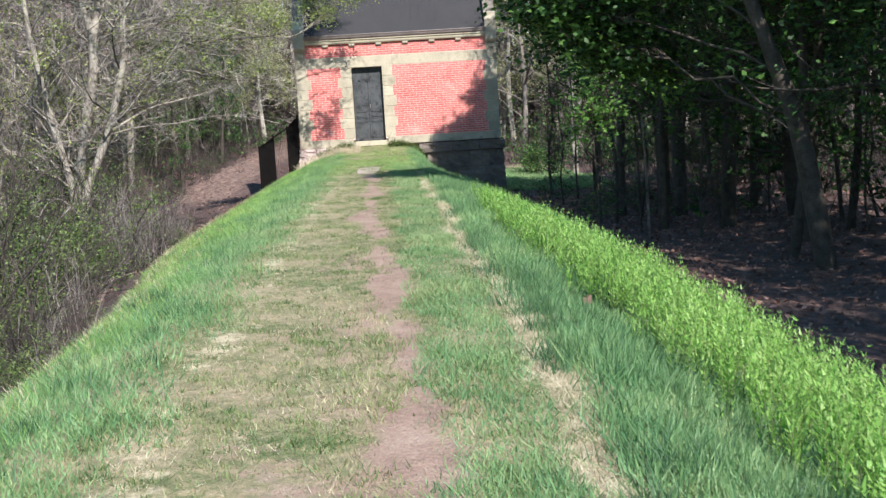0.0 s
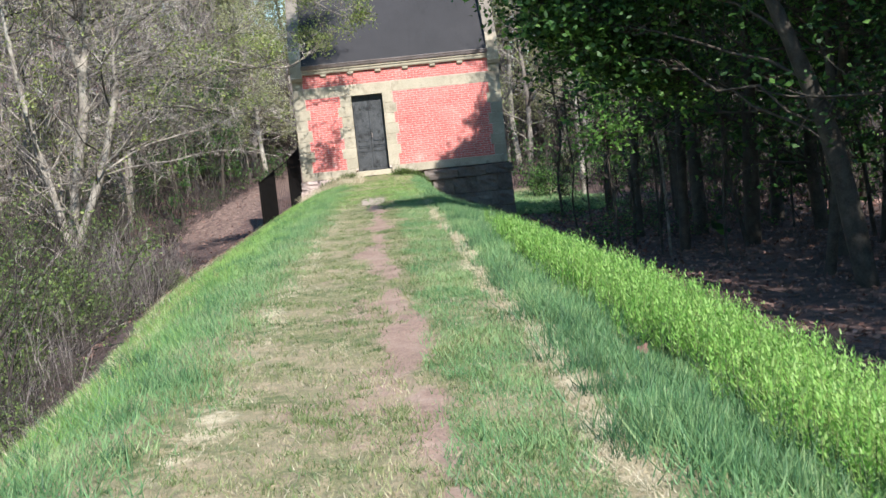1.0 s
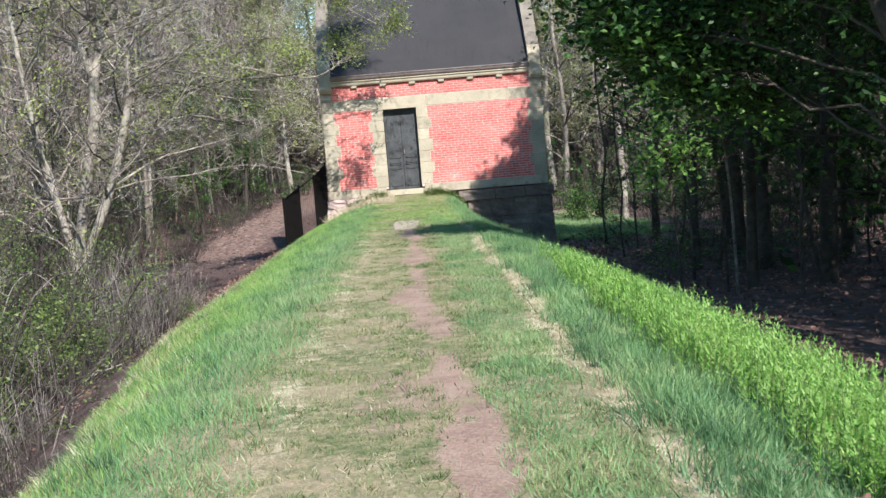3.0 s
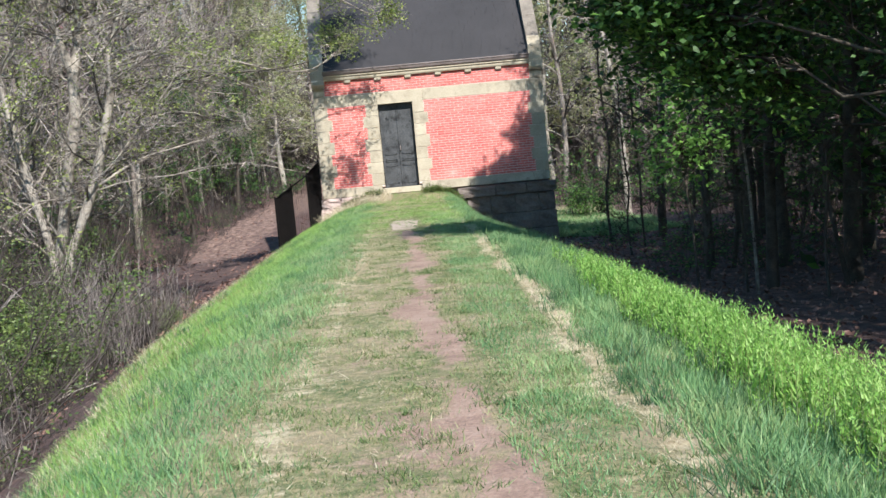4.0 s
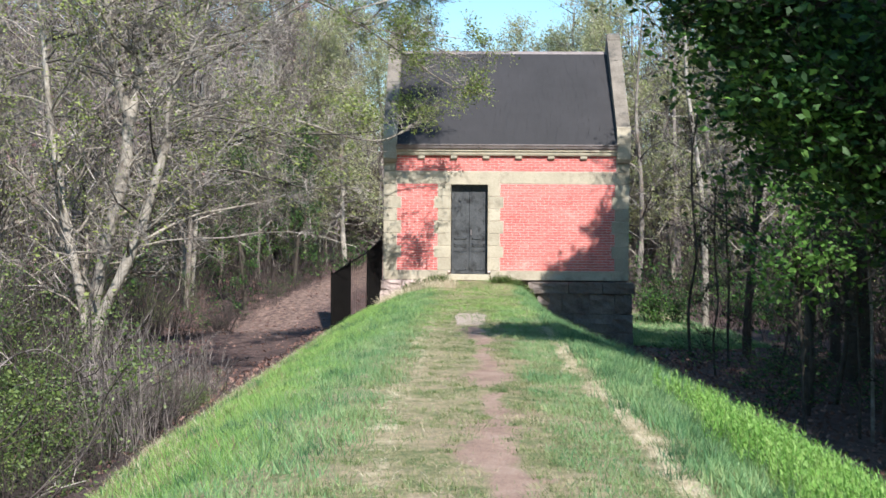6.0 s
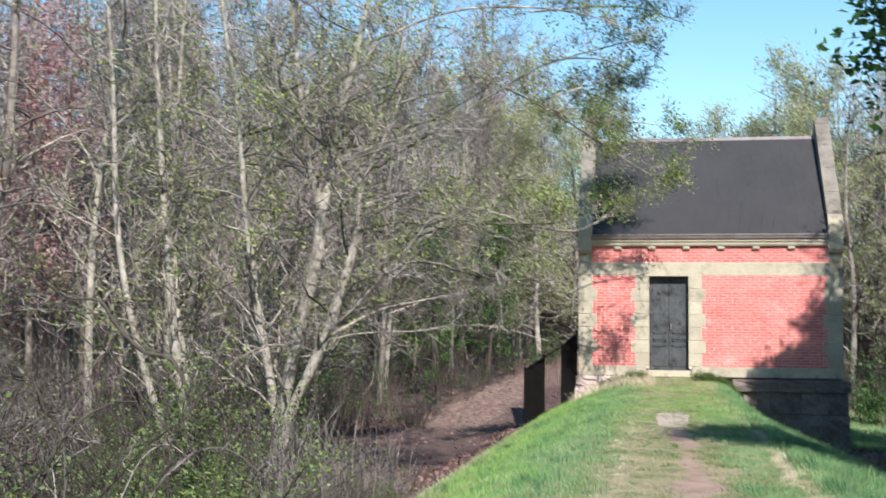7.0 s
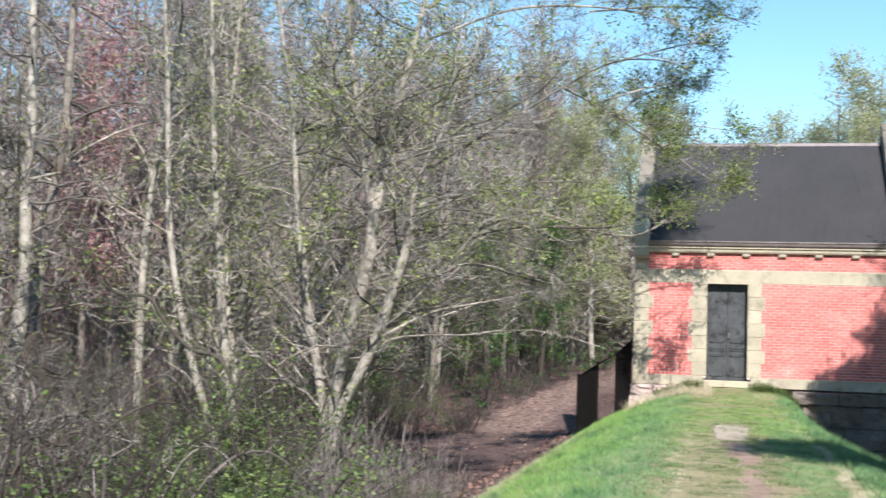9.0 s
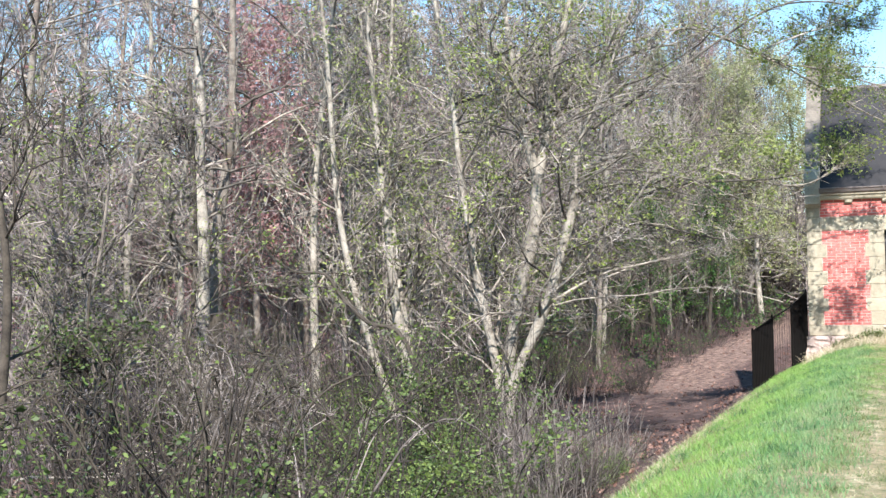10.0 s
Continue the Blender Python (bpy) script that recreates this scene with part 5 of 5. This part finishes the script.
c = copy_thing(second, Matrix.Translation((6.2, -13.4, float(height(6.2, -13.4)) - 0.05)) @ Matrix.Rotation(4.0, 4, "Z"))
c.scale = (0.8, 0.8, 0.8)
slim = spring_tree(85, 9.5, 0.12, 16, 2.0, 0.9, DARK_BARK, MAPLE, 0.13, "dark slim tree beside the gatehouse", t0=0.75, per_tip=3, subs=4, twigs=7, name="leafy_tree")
slim.matrix_basis = Matrix.Translation((7.15, -0.4, float(height(7.15, -0.4)) - 0.05))


# tall tree, its unseen crown shaped to shade the corner of the gatehouse
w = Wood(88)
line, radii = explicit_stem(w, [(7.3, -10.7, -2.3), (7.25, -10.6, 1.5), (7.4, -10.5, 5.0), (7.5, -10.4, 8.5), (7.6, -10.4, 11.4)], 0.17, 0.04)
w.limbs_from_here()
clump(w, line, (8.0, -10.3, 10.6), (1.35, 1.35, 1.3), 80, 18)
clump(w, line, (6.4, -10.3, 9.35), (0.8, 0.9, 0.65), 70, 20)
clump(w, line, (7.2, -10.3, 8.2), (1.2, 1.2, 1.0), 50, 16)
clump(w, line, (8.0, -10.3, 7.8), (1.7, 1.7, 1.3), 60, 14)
plant("leafy_tree", w, DARK_BARK, DARK_BARK, MAPLE, 4, 0.16, 0.09, "tall dark tree with an unseen dense crown that shades the gatehouse", "tree", "woodland trees", fine=True)

# broad-leaved tree leaning out over the weeds
w = Wood(89)
line, radii = explicit_stem(w, [(7.3, -20.0, -2.3), (6.9, -20.0, 0.0), (6.45, -20.0, 1.4), (5.95, -19.9, 2.8), (5.2, -19.6, 5.0), (4.7, -19.2, 7.4)], 0.18, 0.03)
w.limbs_from_here()
for centre, size, limbs in (((2.5, -18.4, 3.7), (0.8, 1.5, 0.85), 70), ((3.15, -18.2, 2.6), (0.75, 1.4, 0.65), 56), ((3.8, -18.0, 1.9), (0.85, 1.3, 0.55), 44), ((4.5, -18.4, 3.2), (1.1, 1.6, 1.1), 64), ((4.6, -18.9, 4.9), (1.2, 1.8, 0.9), 60), ((5.8, -19.3, 3.4), (1.3, 1.2, 1.2), 50), ((4.9, -17.6, 1.5), (1.0, 1.2, 0.7), 30)):
    clump(w, line, centre, size, limbs, 11)
plant("leafy_tree", w, DARK_BARK, DARK_BARK, MAPLE, 4, 0.105, 0.10, "broad-leaved dark green tree leaning over the weeds", "tree", "woodland trees", fine=True)

# taller neighbour, unseen and added to keep the sun off it
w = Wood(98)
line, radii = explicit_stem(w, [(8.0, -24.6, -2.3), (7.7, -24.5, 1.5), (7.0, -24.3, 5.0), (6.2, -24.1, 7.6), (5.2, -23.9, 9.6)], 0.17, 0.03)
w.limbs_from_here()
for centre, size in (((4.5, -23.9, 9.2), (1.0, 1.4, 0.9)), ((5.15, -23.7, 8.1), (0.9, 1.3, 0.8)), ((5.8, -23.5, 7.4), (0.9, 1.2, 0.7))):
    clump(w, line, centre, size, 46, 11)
plant("leafy_tree", w, DARK_BARK, DARK_BARK, MAPLE, 4, 0.125, 0.10, "unseen tall tree added to shade its neighbour", "tree", "woodland trees", fine=True)

# young leafy tree catching the sun at the edge of the shade
w = Wood(90)
line, radii = explicit_stem(w, [(4.75, -14.2, -2.1), (4.7, -14.2, -0.8), (4.62, -14.2, 0.4), (4.6, -14.2, 1.3)], 0.03, 0.01, 7)
w.limbs_from_here()
clump(w, line, (4.6, -14.2, 0.7), (0.6, 0.6, 0.6), 14, 9)
clump(w, line, (4.75, -14.1, 1.6), (0.45, 0.45, 0.4), 8, 7)
plant("sapling", w, DARK_BARK, DARK_BARK, FRESH, 3, 0.10, 0.07, "young tree with fresh green leaves", "tree", fine=True)
# first three stand out of view, added to shade the wood
for mx, my, ms in ((9.2, -32, 1.0), (8.6, -37, 1.05), (11, -36, 1.0), (-8.0, 11.5, 0.5), (-7.2, 18, 0.55)):
    c = copy_thing(maples[2], Matrix.Translation((mx, my, float(height(mx, my)) - 0.05)) @ Matrix.Rotation(mx * 3.1, 4, "Z"))
    c.scale = (ms, ms, ms)
# bark darkened on both to carry the shade they stand in
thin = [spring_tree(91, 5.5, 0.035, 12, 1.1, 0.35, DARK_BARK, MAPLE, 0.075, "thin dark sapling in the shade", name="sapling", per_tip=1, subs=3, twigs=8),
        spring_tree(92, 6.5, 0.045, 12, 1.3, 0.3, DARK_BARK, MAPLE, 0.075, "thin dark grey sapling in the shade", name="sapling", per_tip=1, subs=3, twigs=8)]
# squat dark shrubs spread over the floor to stand for its shade
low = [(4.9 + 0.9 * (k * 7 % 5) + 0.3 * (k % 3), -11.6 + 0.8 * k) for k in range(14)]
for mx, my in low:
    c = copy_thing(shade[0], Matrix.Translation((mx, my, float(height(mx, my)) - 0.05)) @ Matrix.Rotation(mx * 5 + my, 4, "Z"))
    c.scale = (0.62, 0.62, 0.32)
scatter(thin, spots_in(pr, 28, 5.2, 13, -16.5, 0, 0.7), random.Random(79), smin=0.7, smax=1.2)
w = Wood(94)
line, radii = explicit_stem(w, [(5.77, -14, -2.1), (5.75, -14, -0.6), (5.70, -14, 0.4), (5.62, -14, 1.2), (5.5, -14, 2.2)], 0.032, 0.012, 7)
w.limbs_from_here()
w.branch_out(line, radii, 8, 1.2, 3, 6, 0.4, 0.4, t0=0.5)
plant("sapling", w, BARK, TWIG, MAPLE, 1, 0.1, 0.06, "thin grey-stemmed sapling catching the sun", "tree")
w = Wood(95)
line, radii = explicit_stem(w, [(8.1, 9.5, -2.2), (8.09, 9.5, -1.6), (8.01, 9.5, 1.59), (7.75, 9.5, 3.85), (7.4, 9.6, 6.5), (7.3, 9.6, 9.5)], 0.14, 0.04)
w.limbs_from_here()
w.branch_out(line, radii, 16, 3.0, 5, 8, 0.5, 0.4, t0=0.4)
plant("pale_tree", w, PALE_BARK, TWIG, PALE_LEAF, 1, 0.08, 0.06, "pale-trunked tree at the edge of a small lawn", "tree")
scatter([shrub(96, 30, 1.3, MAPLE, 2, 0.95, "dark rounded evergreen bush by the gatehouse", "evergreen_bush", 0.55, 0.07, 9)], [(7.0, 11.5)], pr)

# far wood on all sides
fr = np.random.default_rng(5)
n = 1900
ang = np.where(fr.random(n) < 0.75, fr.uniform(-1.0, 0.55, n), fr.uniform(-math.pi, math.pi, n))
dist = fr.uniform(46, 92, n)
fx, fy = dist * np.sin(ang), dist * np.cos(ang) - 20
fb = np.degrees(np.arctan2(fx, fy + 31))
low_part = (fb > -8) & (fb < 4.5) & (fy > 0)
fz = height(fx, fy)
tall = fr.uniform(9, 16, n) * np.where(low_part, 0.5, np.where((fb < -27) & (fb > -60), 0.62, 1.0))
trunk_a = np.stack([fx, fy, fz - 0.3], 1)
trunk_b = trunk_a + np.stack([fr.normal(0, 0.6, n), fr.normal(0, 0.6, n), tall], 1)
k = 56
base = np.repeat(trunk_a, k, 0) + (np.repeat(trunk_b - trunk_a, k, 0)) * fr.uniform(0.1, 0.97, (n * k, 1))
out = fr.normal(0, 1, (n * k, 3)) + np.array([0, 0, 0.7])
out /= np.linalg.norm(out, axis=1, keepdims=True)
far_tip = base + out * fr.uniform(0.6, 3.2, (n * k, 1))

# western far wood coloured pale for sunlight, the rest left darker
west = np.concatenate([fb, np.repeat(fb, k)]) < -21
fa_all, fb_all, fr_all = np.concatenate([trunk_a, base]), np.concatenate([trunk_b, far_tip]), np.concatenate([np.full(n, 0.16), np.full(n * k, 0.035)])
tagged(new("far_maple_wood", sliver_mesh(fr, "far_maple_wood", fa_all[west], fb_all[west], fr_all[west], PINK_TWIG)), "pinkish budding wood in the distance, coloured pale for sunlight", "woodland", kind="stuff")
far_mesh = sliver_mesh(fr, "far_wood", fa_all[~west], fb_all[~west], fr_all[~west], TWIG)
tagged(new("far_wood", far_mesh), "grey leafless wood in the distance", "woodland", kind="stuff")
pick = fr.random(len(far_tip)) < np.where(np.repeat(fb, k) < -21, 0.08, np.where((np.repeat(fb, k) > -7) & (np.repeat(fb, k) < 16), 0.0, 0.2))
tagged(new("far_leaves", leaf_cloud(fr, "far_leaves", far_tip[pick], 0.38, 0.5, SPRING)), "pale haze of spring leaves in the distant wood", "woodland", kind="stuff")


# ---- grass and weeds ----
def blades(r, name, x, y, tall, wide, lean, material, label):
    n = len(x)
    b = np.stack([x, y, height(x, y) - 0.01], 1)
    az = r.uniform(0, 2 * np.pi, n)
    side = np.stack([np.cos(az), np.sin(az), np.zeros(n)], 1) * (wide * r.uniform(0.6, 1.3, n))[:, None]
    h = (tall * r.uniform(0.45, 1.25, n))[:, None]
    tilt = r.normal(0, lean, (n, 2))
    tip = b + np.concatenate([tilt * h, h], 1)
    v = np.stack([b - side, b + side, tip], 1).reshape(-1, 3)
    f = np.arange(n)[:, None] * 3 + np.array([0, 1, 2])
    return tagged(new(name, fast_mesh(name, v, f, material)), label, "grass", kind="stuff")


gr = np.random.default_rng(9)


def sow(count, x0, x1, y0, y1, keep):
    """Points in a rectangle, thicker towards the walked end, kept by a chance."""
    y = y0 + (y1 - y0) * gr.random(count) ** 1.7
    x = gr.uniform(x0, x1, count)
    m = gr.random(count) < keep(x, y)
    return x[m], y[m]


bare = lambda x, y: np.clip(1 - 1.05 * path_mask(x, y) + 0.12 * waves(x * 3, y * 3, 2.1), 0.02, 1)
x, y = sow(230000, -1.0, 1.5, -36, -0.4, lambda x, y: bare(x, y) * (1 - 0.6 * straw_mask(x, y)) * (1 - 0.9 * strip_mask(x, y)) * (0.6 + 0.5 * waves(x * 2, y * 2, 1.5)))
blades(gr, "turf", x, y, 0.032 + 0.018 * waves(x, y, 1.9), 0.0042, 0.6, TURF, "short trodden turf on top of the embankment")
x, y = sow(60000, -0.95, 1.4, -36, -6, lambda x, y: np.clip(straw_mask(x, y) * 1.3, 0, 1) * bare(x, y))
x2, y2 = sow(45000, 0.85, 1.32, -36, -8, lambda x, y: strip_mask(x, y))
x, y = np.concatenate([x, x2]), np.concatenate([y, y2])
blades(gr, "straw", x, y, 0.035, 0.0028, 1.3, DRY, "dry yellow straw in mown strips")
x, y = sow(150000, -3.1, -1.2, -36, 0.0, lambda x, y: (step(-1.2, -1.9, x + 0.3 * waves(x, y, 0.9)) * 0.95 + 0.05) * step(-0.1, 0.2, x - grass_edge(y)))
blades(gr, "bank_grass", x, y, 0.07 + 0.03 * waves(x * 2, y * 2, 0.8), 0.003, 0.6, LUSH, "lush green grass on the bank shoulder")
x, y = sow(95000, -2.2, -0.55, -36, 0.0, lambda x, y: step(-0.55, -1.1, x + 0.22 * waves(x * 2, y * 2, 0.9)) * step(-2.2, -1.5, x + 0.3 * waves(x, y, 0.9)))
blades(gr, "shoulder_grass", x, y, 0.075 + 0.035 * waves(x * 2, y * 2, 1.1), 0.0036, 0.55, BLUEGRASS, "cool green grass along the edge of the mown top")


def tufts(count, per, x0, x1, y0, y1, wide, keep):
    """Points gathered in small clumps."""
    cx, cy = sow(count, x0, x1, y0, y1, keep)
    rr = wide * gr.uniform(0.4, 1.3, len(cx))
    return np.repeat(cx, per) + gr.normal(0, 1, len(cx) * per) * np.repeat(rr, per) * 1.3, np.repeat(cy, per) + gr.normal(0, 1, len(cx) * per) * np.repeat(rr, per)


x, y = tufts(2900, 38, -0.9, 1.35, -36, -3, 0.042, lambda x, y: bare(x, y) * (0.55 + 0.6 * waves(x * 2, y * 2, 1.3)))
blades(gr, "turf_tufts", x, y, 0.042, 0.0036, 0.7, TUFT, "small green tufts in the mown turf")
x, y = tufts(260, 60, -2.9, -1.0, -36, -3, 0.06, lambda x, y: 0.9 * step(0, 0.3, x - grass_edge(y)))
blades(gr, "bank_tufts", x, y, 0.11, 0.0034, 0.45, DARKGRASS, "dark blue-green tufts in the bank grass")
x, y = tufts(260, 60, 1.1, 2.0, -36, -8, 0.06, lambda x, y: 0.9 + 0 * x)
blades(gr, "side_tufts", x, y, 0.14, 0.0034, 0.45, DARKGRASS, "dark blue-green tufts beside the weeds")
x, y = tufts(520, 26, -3.4, -1.6, -36, -6, 0.07, lambda x, y: 0.9 * step(-0.1, 0.1, x - grass_edge(y)) * (1 - step(0.4, 0.9, x - grass_edge(y))))
blades(gr, "straw_tufts", x, y, 0.09, 0.003, 0.9, DRY, "old straw tufts low on the bank")
x, y = sow(15000, -3.1, -1.5, -36, -6, lambda x, y: 0.8 * step(-0.1, 0.1, x - grass_edge(y)) * (1 - step(0.5, 1.2, x - grass_edge(y) + 0.4 * waves(x, y, 1.3))))
blades(gr, "seed_grass", x, y, 0.085, 0.003, 0.7, DRY, "pale dry stalks among the bank grass")
x, y = sow(9000, -3.4, -1.5, -36, -6, lambda x, y: 0.8 * step(0, 0.2, x - grass_edge(y)) * (1 - step(0.6, 1.3, x - grass_edge(y) + 0.5 * waves(x, y, 1.9))))
blades(gr, "seed_heads", x, y, 0.10, 0.0045, 0.5, SEED, "brown seed heads standing in the bank grass")
x, y = sow(70000, 0.42, 1.0, -36, -8, lambda x, y: step(0.42, 0.66, x + 0.16 * waves(x * 2, y * 2, 1.1)) * (0.65 + 0.5 * waves(x * 2, y * 1.5, 0.9)) * (1 - strip_mask(x, y)))
blades(gr, "crest_grass", x, y, 0.045 + 0.02 * waves(x, y, 1.9), 0.0036, 0.6, BLUEGRASS, "soft green grass between the footpath and the straw")
x, y = sow(110000, 1.0, 2.1, -36, -0.7, lambda x, y: step(1.0, 1.5, x + 0.2 * waves(x, y, 1.1)) * (1 - strip_mask(x, y)))
blades(gr, "side_grass", x, y, 0.09 + 0.04 * waves(x, y, 1.3), 0.0045, 0.5, BLUEGRASS, "blue-green grass beside the weeds")
x, y = sow(42000, -1.7, 1.9, -15, -0.15, lambda x, y: bare(x, y) * step(-15, -9, y) * (0.75 + 0.4 * waves(x * 2, y * 1.4, 1.2)) * (1 - 0.9 * (np.abs(x) < 0.32) * (y > -13.2) * (y < -9.4)) * (1 - 0.8 * (1 - step(0.35, 1.15, np.hypot((x + 1.45) / 1.1, (y + 0.9) / 1.1)))))
blades(gr, "mound_grass", x, y, 0.05 + 0.03 * waves(x, y, 1.7), 0.006, 0.5, LUSH, "grass mound before the door")
x, y = sow(20000, 4.4, 8.2, 1.2, 14.5, lambda x, y: 0.9 + 0 * x)
# cooler, darker grass colour stands for tree shade on this lawn
blades(gr, "lawn", x, y, 0.12, 0.012, 0.4, BLUEGRASS, "small lawn beside the gatehouse")
x, y = sow(22000, 2.0, 3.9, -20, 0.3, lambda x, y: 0.8 + 0 * x)
blades(gr, "rough_grass", x, y, 0.16, 0.008, 0.5, BLUEGRASS, "rough shaded grass on the far side of the bank")

x, y = gr.uniform(-1.9, 3.2, 60000), gr.uniform(-50, -36, 60000)
blades(gr, "back_grass", x, y, 0.06 + 0.05 * np.abs(x - 0.3) / 2.5, 0.006, 0.5, LUSH, "grass of the embankment where the walk begins")
br = np.random.default_rng(19)
x, y = br.uniform(-2.4, -0.6, 60000), br.uniform(-46, -35.9, 60000)
m = br.random(len(x)) < step(-0.55, -1.2, x + 0.22 * waves(x * 2, y * 2, 0.9)) * step(-0.1, 0.2, x - grass_edge(y))
blades(br, "back_shoulder_grass", x[m], y[m], 0.075 + 0.03 * waves(x[m] * 2, y[m] * 2, 1.1), 0.0045, 0.55, BLUEGRASS, "cool green grass on the shoulder where the walk begins")
x, y = br.uniform(-1.0, 2.0, 90000), br.uniform(-46, -35.9, 90000)
m = br.random(len(x)) < bare(x, y) * (1 - 0.8 * straw_mask(x, y)) * (0.55 + 0.45 * step(1.0, 1.5, x))
blades(br, "back_turf", x[m], y[m], 0.035 + 0.05 * step(1.1, 1.7, x[m]), 0.0048, 0.6, TUFT, "trodden turf where the walk begins")

# weeds: a stem with pairs of leaves
def weed_field(name, x, y, tall, material, label):
    n = len(x)
    b = np.stack([x, y, height(x, y) - 0.01], 1)
    h = tall * gr.uniform(0.55, 1.15, n)
    tilt = gr.normal(0, 0.10, (n, 2))
    top = b + np.concatenate([tilt * h[:, None], h[:, None]], 1)
    rows = []
    for lev in np.linspace(0.18, 1.0, 13):
        for s in range(2):
            az = gr.uniform(0, 2 * np.pi, n)
            ln = (0.014 + 0.016 * math.sin(math.pi * (0.25 + 0.65 * lev))) * gr.uniform(0.7, 1.3, n)
            c = b + (top - b) * lev
            d = np.stack([np.cos(az), np.sin(az), gr.uniform(0.3, 1.7, n)], 1)
            w_ = np.stack([-np.sin(az), np.cos(az), gr.normal(0, 0.2, n)], 1) * (ln * 0.22)[:, None]
            d = d * ln[:, None]
            rows.append(np.stack([c + d * 0.25 - w_, c + d * 0.25 + w_, c + d * 1.15], 1))
    v = np.concatenate(rows).reshape(-1, 3)
    f = np.arange(len(v) // 3)[:, None] * 3 + np.array([0, 1, 2])
    tagged(new(name, fast_mesh(name, v, f, material)), label, "weeds", kind="stuff")
    return b, top


x, y = sow(11500, 1.45, 3.0, -44.0, -18.5, lambda x, y: step(1.42, 1.75, x - 0.3 * step(-26, -16, y) - 0.18 * step(-27, -32, y) + 0.12 * waves(x, y, 2.0)) * step(-18.5, -22.5, y))
b, top = weed_field("weeds", x, y, 0.42 - 0.16 * step(-28, -22, y) + 0.05 * waves(x, y, 1.0), NETTLE, "thick stand of bright green leafy weeds along the bank edge")
tagged(new("weed_stems", cone_mesh(gr, "weed_stems", b, top, np.full(len(b), 0.004), SHRUB)), "thin stems of the leafy weeds", "weeds", kind="stuff")
x, y = sow(1000, -1.7, 1.7, -1.0, -0.12, lambda x, y: 0.8 * step(0.45, 0.7, np.abs(x)))
weed_field("door_weeds", x, y, 0.17 + 0.12 * waves(x * 3, y * 3, 1.1), SHRUB, "low weeds at the foot of the wall")
x, y = sow(3200, -2.3, -0.35, -1.9, -0.1, lambda x, y: 0.7 + 0 * x)
blades(gr, "dry_weeds", x, y, 0.2, 0.006, 0.6, DRY, "dry brown weeds by the footing")

# fallen leaves on the woodland floor
n = 15000
x = np.concatenate([gr.uniform(-16, -3.6, n), gr.uniform(4.2, 15, n)])
y = np.concatenate([gr.uniform(-26, 20, n), gr.uniform(-34, 2, n)])
# leaves kept on the near trail, darkening it in place of shade
m = (np.abs(x - trail_x(y)) > 1.5) | (y < -5) | (gr.random(len(x)) < 0.3)
x, y = x[m], y[m]
tagged(new("fallen_leaves", leaf_cloud(gr, "fallen_leaves", np.stack([x, y, height(x, y) + 0.015], 1), 0.085, 0.012, LITTER)), "brown fallen leaves on the woodland floor", "leaves", kind="stuff")

# one dry leaf lying in the bank grass
lf = bmesh.new()
rim = [lf.verts.new((0.040 * math.cos(a) * (1 + 0.25 * math.cos(5 * a)), 0.032 * math.sin(a) * (1 + 0.25 * math.cos(5 * a)), 0.012 * math.cos(2 * a) + 0.004 * math.sin(5 * a))) for a in np.linspace(0, 2 * np.pi, 20, endpoint=False)]
hub = lf.verts.new((0, 0, 0.0))
for p, q in zip(rim, rim[1:] + rim[:1]):
    lf.faces.new((hub, p, q))
under = bmesh.ops.extrude_face_region(lf, geom=lf.faces[:])
for v in under["geom"]:
    if isinstance(v, bmesh.types.BMVert):
        v.co.z -= 0.002
bmesh.ops.recalc_face_normals(lf, faces=lf.faces[:])
leaf_mesh = bpy.data.meshes.new("fallen_leaf")
lf.to_mesh(leaf_mesh)
lf.free()
leaf_mesh.materials.append(LITTER)
dry_leaf = tagged(new("fallen_leaf", leaf_mesh), "single tan curled leaf lying in the bank grass", "leaf")
dry_leaf.matrix_basis = pose(1.61, -30.78, float(height(1.61, -30.78)) + 0.05, 25, -15, 40)
